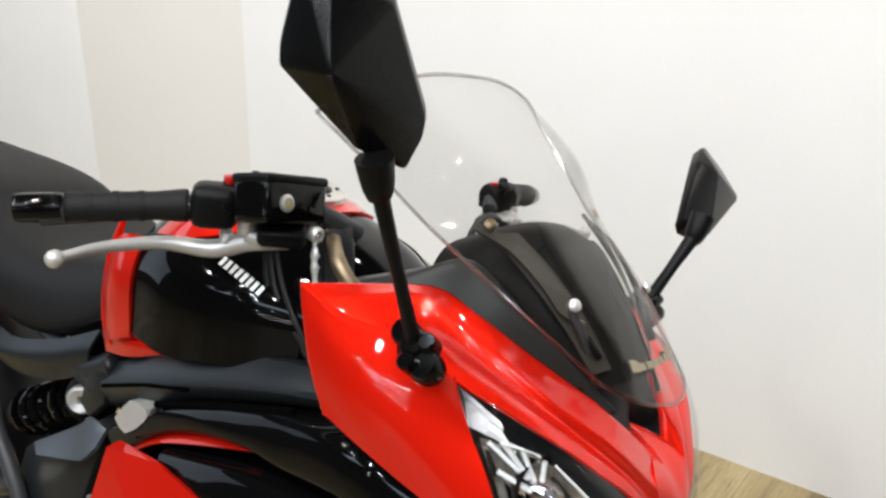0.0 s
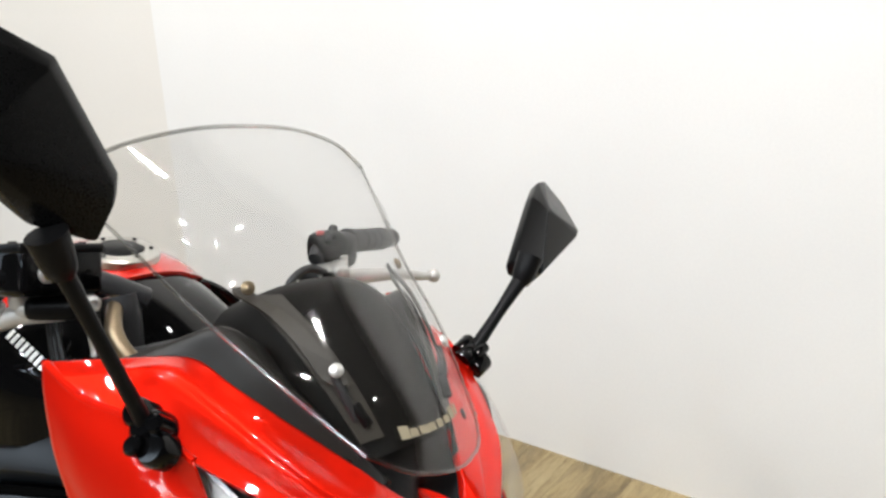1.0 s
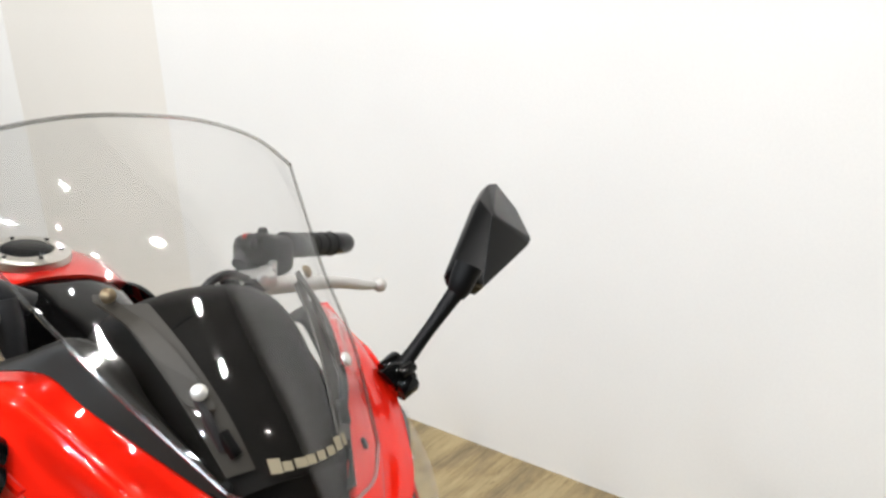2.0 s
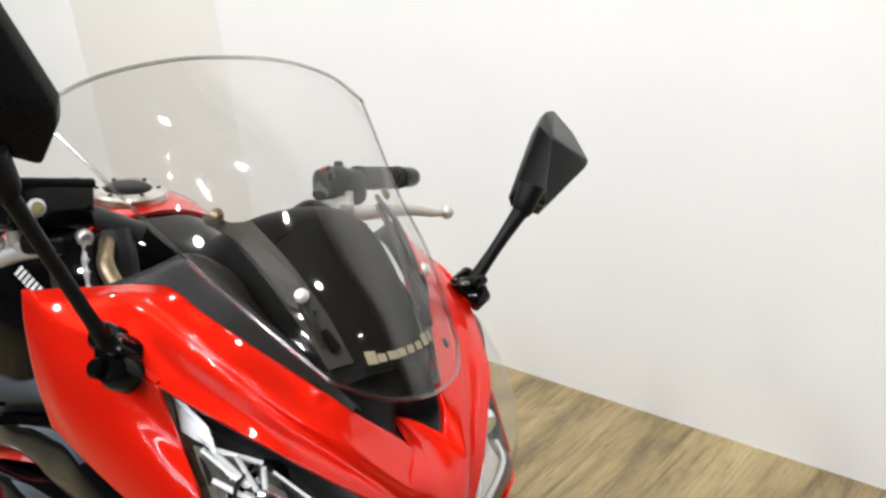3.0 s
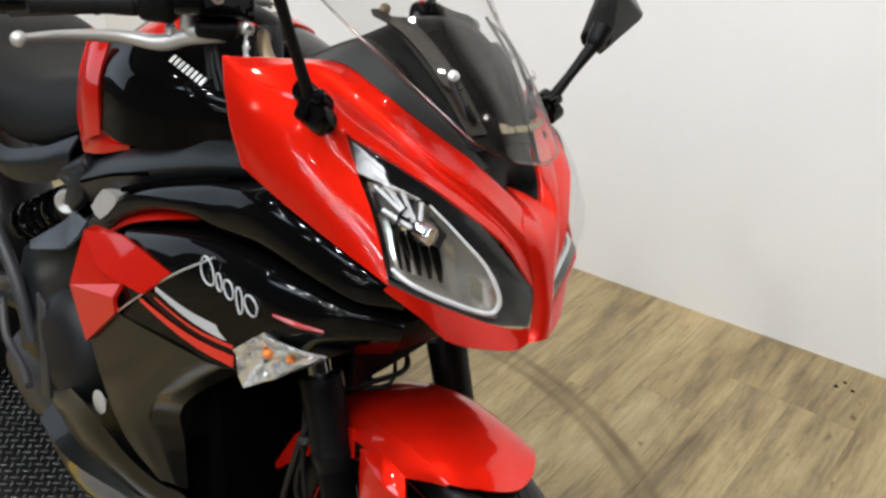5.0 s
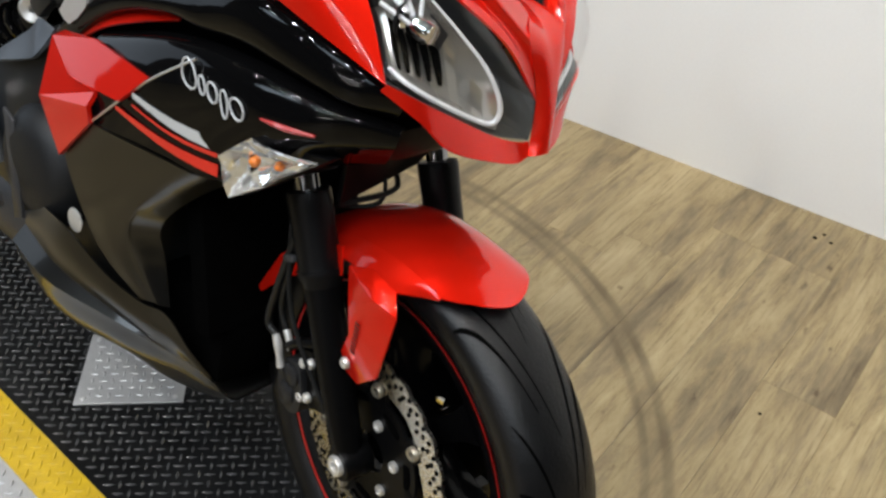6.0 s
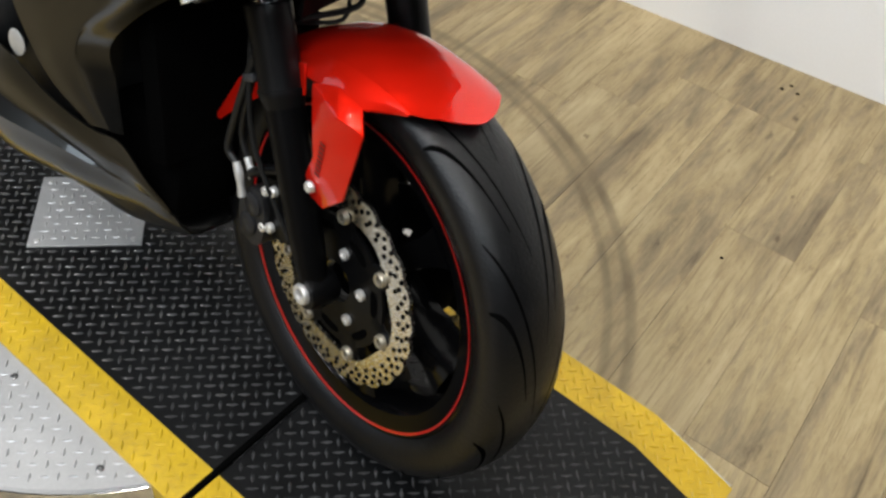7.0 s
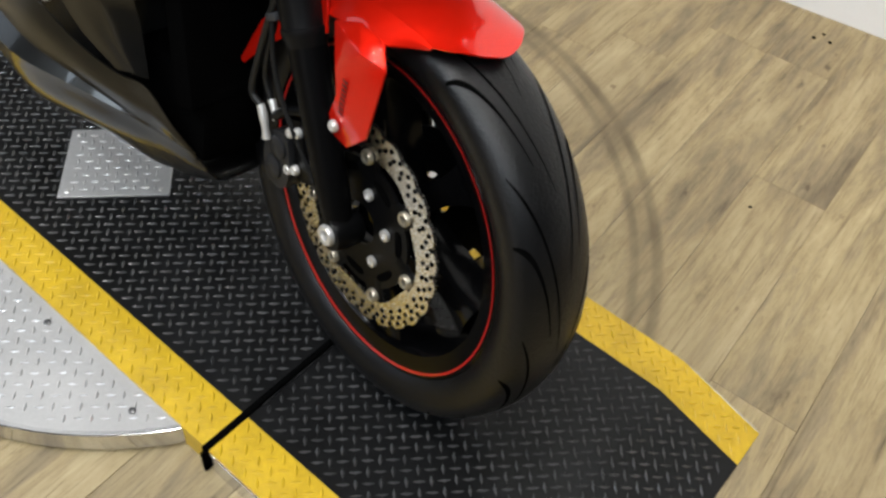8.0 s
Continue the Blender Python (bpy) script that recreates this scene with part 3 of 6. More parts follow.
for s in (-1, 1):
    y = 0.101 * s
    leg = part("fork_leg", tube([along(d, y) for d in (-0.022, 0.0, 0.05, 0.15, 0.245, 0.250)], (0.014, 0.018, 0.0215, 0.0230, 0.0240, 0.0235), 24, 6), FORK_BLACK, bike, "satin black lower fork leg", at=STEER)
    part("dust_cover", tube([along(d, y) for d in (0.236, 0.246, 0.252, 0.258, 0.264, 0.315, 0.352, 0.356)], (0.0244, 0.0270, 0.0285, 0.0285, 0.0268, 0.0272, 0.0280, 0.024), 24, 3), PLASTIC, leg, "black fork dust cover")
    part("fork_tube", tube([along(0.26, y), along(0.345, y), along(0.40, y)], 0.0150, 24, 3), FORK_CHROME, bike, "chromed fork tube", at=STEER)
    part("triple_clamp", box(0.075, 0.070, 0.075, Matrix.Translation(along(0.415, y * 0.97)) @ pose(0, 0, 0, 0, -RAKE, 0), 0.012), FORK_BLACK, bike, at=STEER)
    nut = part("axle_bolt", lathe([(0.006, 0), (0.0145, 0), (0.0145, s * 0.004), (0.0130, s * 0.007), (0.0075, s * 0.007), (0.006, s * 0.001)], 24, "Y", close=True), STEEL, bike, "hollow steel axle end", at=STEER @ Matrix.Translation(AXLE + Vector((0, s * 0.1185, 0))))
    part("axle_clamp", box(0.036, 0.030, 0.040, Matrix.Translation(along(-0.004, s * 0.088)) @ pose(0, 0, 0, 0, -RAKE, 0), 0.012, seg=3), FORK_BLACK, bike, at=STEER)
    part("axle_lug", lathe([(0.0, s * 0.076), (0.022, s * 0.076), (0.0245, s * 0.080), (0.0245, s * 0.114), (0.022, s * 0.119), (0.0, s * 0.119)], 28), FORK_BLACK, bike, at=STEER @ Matrix.Translation(AXLE))
    # caliper behind the leg
    cal = part("brake_caliper", loft([[(-0.136 + dx, s * yy, 0.330 + dz) for dx, dz in ((-0.020, -0.046), (0.006, -0.050), (0.026, -0.034), (0.030, 0.0), (0.022, 0.036), (0.0, 0.040), (-0.024, 0.022), (-0.030, -0.016))] for yy in (0.078, 0.084, 0.106, 0.111)], 2, 2), CALIPER, bike, "black two-piston brake caliper", at=STEER)
    for dx, dz in ((-0.004, -0.020), (0.004, 0.016)):
        part("piston_boss", lathe([(0.0, s * 0.006), (0.013, s * 0.006), (0.017, s * 0.003), (0.0175, -s * 0.004), (0.0, -s * 0.004)], 20), CALIPER, cal, at=Matrix.Translation((-0.136 + dx, s * 0.111, 0.330 + dz)))
    for dz in (-0.036, 0.036):
        for along_ in (0.0, 0.012):
            part("caliper_bolt", lathe([(0.0, 0), (0.0072, 0), (0.0072, s * 0.005), (0.0060, s * 0.007), (0.0035, s * 0.007), (0.0030, s * 0.003), (0, s * 0.003)], 14), STEEL, cal, at=Matrix.Translation((-0.111 + along_, s * (0.1055 - 0.2 * along_), 0.352 + 0.82 * dz + 0.5 * along_)))
    part("caliper_bracket", box(0.05, 0.016, 0.09, pose(-0.095, s * 0.094, 0.358, 0, -20, 0), 0.006), FORK_BLACK, bike, at=STEER)
    part("bleed_pipe", tube([(-0.146, s * 0.108, 0.386), (-0.122, s * 0.108, 0.408), (-0.092, s * 0.102, 0.424)], 0.0070, 12, 4), FORK_BLACK, cal)
    hose = part("brake_hose", tube([(-0.166, s * 0.118, 0.392), (-0.184, s * 0.121, 0.406), (-0.176, s * 0.120, 0.452), (-0.155, s * 0.120, 0.520), (-0.145, s * 0.112, 0.58), (-0.165, s * 0.10, 0.64), (-0.20, s * 0.09, 0.70)], 0.0050, 10, 5), CABLE, bike, "black rubber brake hose", at=STEER)
    part("hose_fitting", tube([(-0.148, s * 0.119, 0.352), (-0.153, s * 0.119, 0.366), (-0.160, s * 0.118, 0.380), (-0.168, s * 0.118, 0.394)], (0.0062, 0.0048, 0.0062, 0.0052), 10, 3), STEEL, hose, "steel banjo fitting")
    twin = part("brake_hose", tube([(-0.160, s * 0.106, 0.398), (-0.174, s * 0.108, 0.428), (-0.168, s * 0.111, 0.466), (-0.152, s * 0.112, 0.525), (-0.147, s * 0.104, 0.58), (-0.168, s * 0.092, 0.65)], 0.0046, 10, 5), CABLE, bike, "black rubber brake hose", at=STEER)
    part("hose_fitting", tube([(-0.145, s * 0.107, 0.380), (-0.152, s * 0.107, 0.391), (-0.161, s * 0.106, 0.401)], (0.0058, 0.0046, 0.0054), 10, 3), STEEL, twin, "steel banjo fitting")
    part("hose_clip", box(0.024, 0.014, 0.010, pose(-0.146, s * 0.118, 0.530, 0, -25, 0), 0.003), SATIN, hose)
part("speed_sensor_wire", tube([(-0.03, -0.095, 0.30), (-0.085, -0.105, 0.36), (-0.135, -0.118, 0.45), (-0.152, -0.118, 0.55), (-0.175, -0.10, 0.68)], 0.0034, 8, 5), GRIP, bike, at=STEER)
part("lower_triple_clamp", box(0.07, 0.17, 0.035, Matrix.Translation(along(0.425, 0)) @ pose(0, 0, 0, 0, -RAKE, 0), 0.01), FORK_BLACK, bike, at=STEER)

# front mudguard: arched crown, creased sides and a faceted bracket each side
GUARD_HALF = 0.066


def guard_front(f):
    """Angle round the axle of the mudguard's front edge, f from -1 to 1 across."""
    return float(np.interp(abs(f), (0.0, 0.3, 0.55, 0.9, 1.0), (68.2, 68.9, 70.6, 74.3, 76.5)))


def guard_at(a, f):
    """A point on the crown."""
    wide = GUARD_HALF * float(np.interp(a, (66, 76, 88, 110, 132), (0.96, 0.99, 1.0, 1.06, 1.02)))
    r = float(np.interp(a, (66, 76, 90, 104, 120, 134), (0.3160, 0.3180, 0.3195, 0.3190, 0.3150, 0.3110))) - 0.0215 * abs(f) ** 2.6 * float(np.interp(a, (66, 78, 90), (0.35, 0.75, 1.0)))
    return (AXLE.x + r * math.cos(radians(a)), wide * f, AXLE.z + r * math.sin(radians(a)))


CROSS = (-1.0, -0.86, -0.68, -0.46, -0.22, 0.0, 0.22, 0.46, 0.68, 0.86, 1.0)
guard = part("front_mudguard", patch([[guard_at(guard_front(f) + (134 - guard_front(f)) * k / 8, f) for f in CROSS] for k in range(9)], 6, 4, 0.002), RED, bike, "red gloss front mudguard with creased sides", at=STEER, angle=50)
for s in (-1, 1):
    rows = []
    for a, r_low, y_low in ((76.5, 0.2985, 0.0665), (80.0, 0.2890, 0.0715), (84.0, 0.2790, 0.0790), (87.5, 0.2725, 0.0850), (93.0, 0.2700, 0.0870), (101.0, 0.2690, 0.0860), (112.0, 0.2750, 0.0830), (126.0, 0.2880, 0.0760)):
        top = Vector(guard_at(a, s))
        low = Vector((AXLE.x + r_low * math.cos(radians(a)), s * y_low, AXLE.z + r_low * math.sin(radians(a))))
        rows.append([top, top.lerp(low, 0.5) + Vector((0, s * 0.0012, 0)), low])
    part("mudguard_side", patch(rows, 4, 3, 0.003, roll="d", bead=0.003), RED, guard, angle=30)
    tail = [(-0.090, 0.086, 0.572), (-0.165, 0.088, 0.540), (-0.215, 0.091, 0.485), (-0.2606, 0.094, 0.4035), (-0.250, 0.094, 0.402), (-0.200, 0.094, 0.455), (-0.140, 0.092, 0.505), (-0.080, 0.090, 0.535)]
    part("mudguard_tail", slab([(x, s * y, z) for x, y, z in tail], (0, -s * 0.004, 0), 0.001), RED, guard, "red pointed tail of the mudguard", smooth=False)
    # bracket: ridged facets above, a flat plate below
    bm = bmesh.new()
    v = [bm.verts.new((x, s * y, z)) for x, y, z in ((-0.068, 0.090, 0.560), (-0.029, 0.083, 0.576), (0.017, 0.085, 0.574), (0.000, 0.1035, 0.556), (0.040, 0.099, 0.556), (-0.044, 0.104, 0.532), (-0.030, 0.107, 0.487), (-0.040, 0.107, 0.455), (-0.026, 0.106, 0.431), (-0.002, 0.105, 0.428), (0.030, 0.105, 0.461), (0.038, 0.104, 0.512), (-0.012, 0.1045, 0.541))]
    for f in ((0, 1, 3), (1, 2, 4, 3), (0, 3, 12, 5), (3, 4, 12), (5, 12, 4, 11, 10, 9, 8, 7, 6)):
        bm.faces.new([v[i] for i in f])
    bmesh.ops.recalc_face_normals(bm, faces=bm.faces[:])
    bmesh.ops.solidify(bm, geom=bm.faces[:], thickness=0.004)
    bmesh.ops.bevel(bm, geom=bm.edges[:], offset=0.0016, segments=2, affect="EDGES", profile=0.5)
    fl = part("mudguard_flank", bm, RED, guard, "red ridged lower bracket of the mudguard", angle=25)
    screw(fl, (-0.024, s * 0.108, 0.448), 0.008, STEEL, "Y", h=s * 0.006)
    for k in range(8):
        part("label_bar", box(0.0085, 0.0008, 0.0030, pose(-0.017 + 0.0004 * k, s * 0.1075, 0.470 + 0.0062 * k, 0, 5, 0), 0.0), RED_PRINT, fl, "unreadable dark print")

# ---- upper fairing
cowl_side = [[(-0.264, -0.219, 0.989), (-0.252, -0.222, 0.962), (-0.234, -0.222, 0.921), (-0.212, -0.218, 0.882)],
             [(-0.215, -0.212, 0.972), (-0.205, -0.218, 0.940), (-0.187, -0.217, 0.900), (-0.165, -0.208, 0.864)],
             [(-0.160, -0.195, 0.968), (-0.150, -0.202, 0.930), (-0.132, -0.201, 0.885), (-0.113, -0.194, 0.844)],
             [(-0.107, -0.180, 0.950), (-0.087, -0.172, 0.909), (-0.055, -0.170, 0.868), (-0.022, -0.170, 0.813)]]
cowl_brow = [[(-0.264, -0.219, 0.989), (-0.240, -0.217, 0.983), (-0.215, -0.212, 0.972)],
             [(-0.222, -0.178, 0.998), (-0.209, -0.190, 0.993), (-0.189, -0.2045, 0.9712)],
             [(-0.178, -0.135, 1.004), (-0.178, -0.160, 1.000), (-0.160, -0.195, 0.968)],
             [(-0.135, -0.124, 0.991), (-0.134, -0.140, 0.978), (-0.107, -0.180, 0.950)],
             [(-0.095, -0.099, 0.968), (-0.084, -0.122, 0.955), (-0.053, -0.149, 0.928)],
             [(-0.061, -0.077, 0.949), (-0.042, -0.100, 0.930), (-0.013, -0.117, 0.906)],
             [(-0.021, -0.052, 0.926), (0.002, -0.066, 0.902), (0.026, -0.064, 0.863)],
             [(0.006, -0.0195, 0.886), (0.030, -0.034, 0.868), (0.046, -0.017, 0.803)]]
cowl_lip = [[(-0.022, -0.170, 0.813), (-0.026, -0.173, 0.806)], [(0.000, -0.152, 0.806), (0.010, -0.146, 0.782)],
            [(0.015, -0.112, 0.788), (0.029, -0.115, 0.753)], [(0.031, -0.056, 0.763), (0.047, -0.066, 0.740)],
            [(0.044, -0.030, 0.756), (0.054, -0.034, 0.735)], [(0.050, -0.014, 0.757), (0.057, -0.018, 0.742)]]
cowl_nose = both([[(0.006, -0.0195, 0.886), (-0.018, -0.0095, 0.8945), (-0.031, 0, 0.898)],
                  [(0.030, -0.034, 0.868), (0.034, -0.016, 0.864), (0.034, 0, 0.862)],
                  [(0.046, -0.017, 0.803), (0.056, -0.009, 0.803), (0.058, 0, 0.803)],
                  [(0.050, -0.013, 0.757), (0.062, -0.008, 0.762), (0.066, 0, 0.764)],
                  [(0.057, -0.018, 0.742), (0.065, -0.010, 0.745), (0.068, 0, 0.747)]])
def grooved(rows):
    """Adds a pressed groove along the upper rim of the brow."""
    out = []
    for k, r in enumerate(rows):
        a_, b_, c_ = (Vector(q) for q in r)
        n = (b_ - a_).cross(Vector(rows[min(k + 1, len(rows) - 1)][1]) - Vector(rows[max(k - 1, 0)][1])).normalized()
        if n.z < 0:
            n = -n
        deep = 0.0 if k in (0, 1, len(rows) - 1) else 0.003 if k == 2 else 0.0055
        out.append([a_, a_.lerp(b_, 0.5), b_ + n * deep * 0.15, b_.lerp(c_, 0.16) - n * deep * 0.75, b_.lerp(c_, 0.34) - n * deep * 0.75, b_.lerp(c_, 0.66), c_])
    return out


upper = part("upper_fairing", patch(cowl_nose, 9, 7), RED, bike, "red gloss nose of the fairing")
for mir in (False, True):
    part("fairing_side", patch(cowl_side, 14, 14, mirror=mir, roll="a"), RED, upper, angle=60)
    part("fairing_brow", patch(grooved(cowl_brow), 10, 5, mirror=mir, roll="c"), RED, upper, angle=60)
    part("fairing_seam", tube([(x, y if not mir else -y, z) for x, y, z in ((-0.262, -0.2185, 0.9875), (-0.215, -0.2115, 0.9715), (-0.160, -0.1945, 0.9675), (-0.109, -0.180, 0.950))], 0.0042, 8, 5), RED, upper)
    lip_rows = [[a_, b_] if not mir else [a_, (b_[0] - 0.004, b_[1] * 0.84, b_[2])] for a_, b_ in cowl_lip]
    part("fairing_lip", patch(lip_rows, 4, 4, mirror=mir), RED, upper, angle=60)

# headlights
LAMPS = []
for s in (-1, 1):
    def hp(x, y, z):
        return (x, -s * y, z)
    lens_rows = [[hp(-0.107, -0.178, 0.948), hp(-0.100, -0.172, 0.936), hp(-0.087, -0.172, 0.909), hp(-0.055, -0.170, 0.868), hp(-0.022, -0.169, 0.814)],
                 [hp(-0.072, -0.165, 0.939), hp(-0.050, -0.167, 0.915), hp(-0.030, -0.166, 0.890), hp(-0.010, -0.162, 0.855), hp(0.000, -0.152, 0.806)],
                 [hp(-0.032, -0.132, 0.917), hp(-0.010, -0.128, 0.892), hp(0.002, -0.126, 0.864), hp(0.014, -0.121, 0.831), hp(0.015, -0.112, 0.788)],
                 [hp(0.010, -0.086, 0.882), hp(0.024, -0.080, 0.858), hp(0.030, -0.074, 0.833), hp(0.036, -0.068, 0.804), hp(0.031, -0.056, 0.763)],
                 [hp(0.045, -0.018, 0.804), hp(0.048, -0.018, 0.792), hp(0.050, -0.017, 0.780), hp(0.051, -0.016, 0.768), hp(0.050, -0.015, 0.757)]]
    front_ = [spline(r, 4) for r in lens_rows]
    front_ = [spline([r[j] for r in front_], 4) for j in range(len(front_[0]))]
    edge_ = front_[0] + [c[-1] for c in front_[1:-1]] + front_[-1][::-1] + [c[0] for c in front_[-2:0:-1]]
    heart = sum(edge_, Vector()) / len(edge_)
    bm = bmesh.new()
    grid_mesh(bm, [[q + Vector((-0.001, 0, 0)) for q in edge_], [q.lerp(heart, 0.05) + Vector((-0.050, s * -0.006, 0.0)) for q in edge_], [q.lerp(heart, 0.5) + Vector((-0.062, s * -0.01, 0.0)) for q in edge_]], closed=True)
    bm.faces.new(bm.verts[-len(edge_):])
    lamp = part("headlight", bm, SMOKE, bike, "clear-lens headlight with chromed reflector and dark bezel")
    LAMPS.append(lamp)
    part("lens", patch(lens_rows, 4, 4, 0.002), LENS, lamp, "clear curved plastic lens")
    def on_lens(u, v, d):
        i, j = min(int(u), 3), min(int(v), 3)
        a, b, c, e = (Vector(lens_rows[i + p][j + q]) for p in (0, 1) for q in (0, 1))
        return a.lerp(c, u - i).lerp(b.lerp(e, u - i), v - j) + Vector((-d, -s * d * 0.55, -0.15 * d))
    rows = []
    for k in range(13):
        u = 0.30 + 2.95 * k / 12
        v0 = float(np.interp(u, (0.3, 0.7, 1.1, 1.6, 2.2, 2.8, 3.25), (1.9, 1.5, 1.15, 0.95, 1.15, 1.75, 2.6)))
        flute = 0.0042 if k % 2 else -0.0022
        rows.append([on_lens(u, v0 + (3.86 - v0) * q / 10, 0.010 + (0.034 + flute) * math.sin(math.pi * k / 12) ** 0.7 * math.sin(math.pi * q / 10) ** 0.7) for q in range(11)])
    bm = bmesh.new()
    grid_mesh(bm, rows)
    bmesh.ops.solidify(bm, geom=bm.faces[:], thickness=0.0015)
    part("reflector", bm, REFLECT, lamp, "fluted chrome reflector bowl", angle=14)
    part("bulb_shield", lathe([(0.0, 0.030), (0.010, 0.029), (0.0135, 0.022), (0.0135, 0.004), (0.018, 0.0), (0.018, -0.006), (0.010, -0.012)], 18, "X"), CHROME, lamp, "chrome bulb shield", at=Matrix.Translation(on_lens(1.55, 2.15, 0.034)) @ pose(0, 0, 0, 0, 8, 0))
    for (u0, v0), (u1, v1) in (((0.55, 1.75), (1.35, 2.0)), ((0.95, 1.25), (1.40, 1.95)), ((1.35, 1.05), (1.50, 1.95)), ((1.75, 1.05), (1.65, 1.95)), ((0.95, 1.25), (1.75, 1.05)), ((0.55, 2.4), (1.35, 2.3))):
        part("shield_stay", tube([on_lens(u0, v0, 0.014), on_lens(u1, v1, 0.022)], 0.0024, 8, 2), LAMP_WHITE, lamp)
    part("shield_hood", lathe([(0.019, -0.002), (0.026, 0.004), (0.027, 0.010), (0.022, 0.006)], 20, "X", close=True), PLASTIC, lamp, at=Matrix.Translation(on_lens(1.50, 2.10, 0.038)))
    for k in range(5 if s < 0 else 0):
        u = 0.58 + 0.29 * k
        foot_ = 3.62 - 0.05 * k
        fin = [on_lens(u + 0.10, 2.62 - 0.04 * k, 0.034), on_lens(u + 0.34, 2.60 - 0.04 * k, 0.034), on_lens(u + 0.30, 3.1, 0.027), on_lens(u + 0.20, foot_, 0.017), on_lens(u + 0.13, foot_, 0.017), on_lens(u + 0.12, 3.1, 0.027)]
        part("reflector_fin", slab(fin, (0.003, 0, 0.001), 0.0004, 1), GAP, lamp)
    for (u0, v0), (u1, v1), (u2, v2) in (((1.95, 1.45), (2.25, 1.75), (2.05, 2.55)), ((1.62, 0.85), (2.05, 1.25), (1.75, 1.55))):
        part("reflector_facet", slab([on_lens(u0, v0, 0.026), on_lens(u1, v1, 0.024), on_lens(u2, v2, 0.034)], (0.003, 0, 0.001), 0.0004, 1), SATIN, lamp)
    trim = [on_lens(u, v, 0.009) for u, v in ((0.30, 3.7), (1.0, 3.80), (2.0, 3.82), (2.9, 3.76), (3.20, 3.45), (3.18, 2.8), (2.9, 1.95), (2.45, 1.35), (1.9, 0.95))]
    part("chrome_trim", tube(trim, (0.0020, 0.0026, 0.0030, 0.0030, 0.0028, 0.0024, 0.0020, 0.0016, 0.0012), 8, 4), LAMP_WHITE, lamp, "bright rim round the reflector")
    rng_ = random.Random(5)
    bm = bmesh.new()
    grid_mesh(bm, [[on_lens(0.05 + 0.20 * i, 0.22 + 0.42 * q + 0.06 * i - 0.05 * i * q, 0.008 + 0.007 * rng_.random()) for q in range(5)] for i in range(6)])
    bmesh.ops.triangulate(bm, faces=bm.faces[:])
    part("upper_reflector", bm, LAMP_WHITE, lamp, "small faceted position-lamp reflector", smooth=False)
    part("divider", slab([on_lens(0.06, 2.25, 0.010), on_lens(0.55, 2.0, 0.014), on_lens(0.62, 2.45, 0.016), on_lens(0.08, 2.85, 0.010)], (-0.012, 0, 0.0), 0.002), PLASTIC, lamp)



def nudge(ob):
    """Carries the tip of the nose a little to the rider's left."""
    for o in (ob, *ob.children_recursive):
        for v in o.data.vertices:
            p = o.matrix_basis @ v.co
            f, g, h = (min(1.0, max(0.0, q)) for q in (p.x / 0.05, (p.x + 0.08) / 0.085, 1 - (abs(p.y) - 0.02) / 0.035))
            f, g, h = (q * q * (3 - 2 * q) for q in (f, g, h))
            v.co.y += max(0.013 * f, (0.018 - 0.005 * f) * g * h)


nudge(upper)
for lamp in LAMPS:
    nudge(lamp)

# black centre and dash cover inside the screen
scoop = part("scoop_panel", patch(both([[(-0.062, -0.074, 0.944), (-0.040, -0.046, 0.947), (-0.034, 0, 0.953)], [(-0.045, -0.070, 0.934), (-0.030, -0.040, 0.930), (-0.030, 0, 0.932)], [(-0.012, -0.051, 0.911), (-0.016, -0.026, 0.906), (-0.028, 0, 0.908)], [(0.003, -0.021, 0.881), (-0.020, -0.010, 0.888), (-0.036, 0, 0.892)]]), 5, 5), PLASTIC, bike, "black scoop panel under the screen")
nudge(scoop)
dash = part("dash_cover", patch(both([[(-0.235, -0.078, 0.960), (-0.235, -0.074, 0.998), (-0.235, -0.052, 1.022), (-0.235, 0, 1.028)],
                               [(-0.180, -0.084, 0.960), (-0.178, -0.078, 1.016), (-0.176, -0.052, 1.050), (-0.174, 0, 1.060)],
                               [(-0.134, -0.082, 0.955), (-0.128, -0.074, 1.008), (-0.124, -0.048, 1.044), (-0.120, 0, 1.056)],
                               [(-0.095, -0.076, 0.945), (-0.080, -0.062, 0.984), (-0.072, -0.040, 1.002), (-0.066, 0, 1.010)],
                               [(-0.050, -0.066, 0.932), (-0.034, -0.046, 0.944), (-0.024, -0.026, 0.952), (-0.020, 0, 0.954)]]), 5, 4), DASH, bike, "dark moulded dash cover behind the screen")
part("dash_rib", tube([(-0.140, -0.072, 1.012), (-0.134, -0.050, 1.046), (-0.130, 0.0, 1.0575), (-0.134, 0.050, 1.046)], 0.0020, 8, 5), PLASTIC, dash)
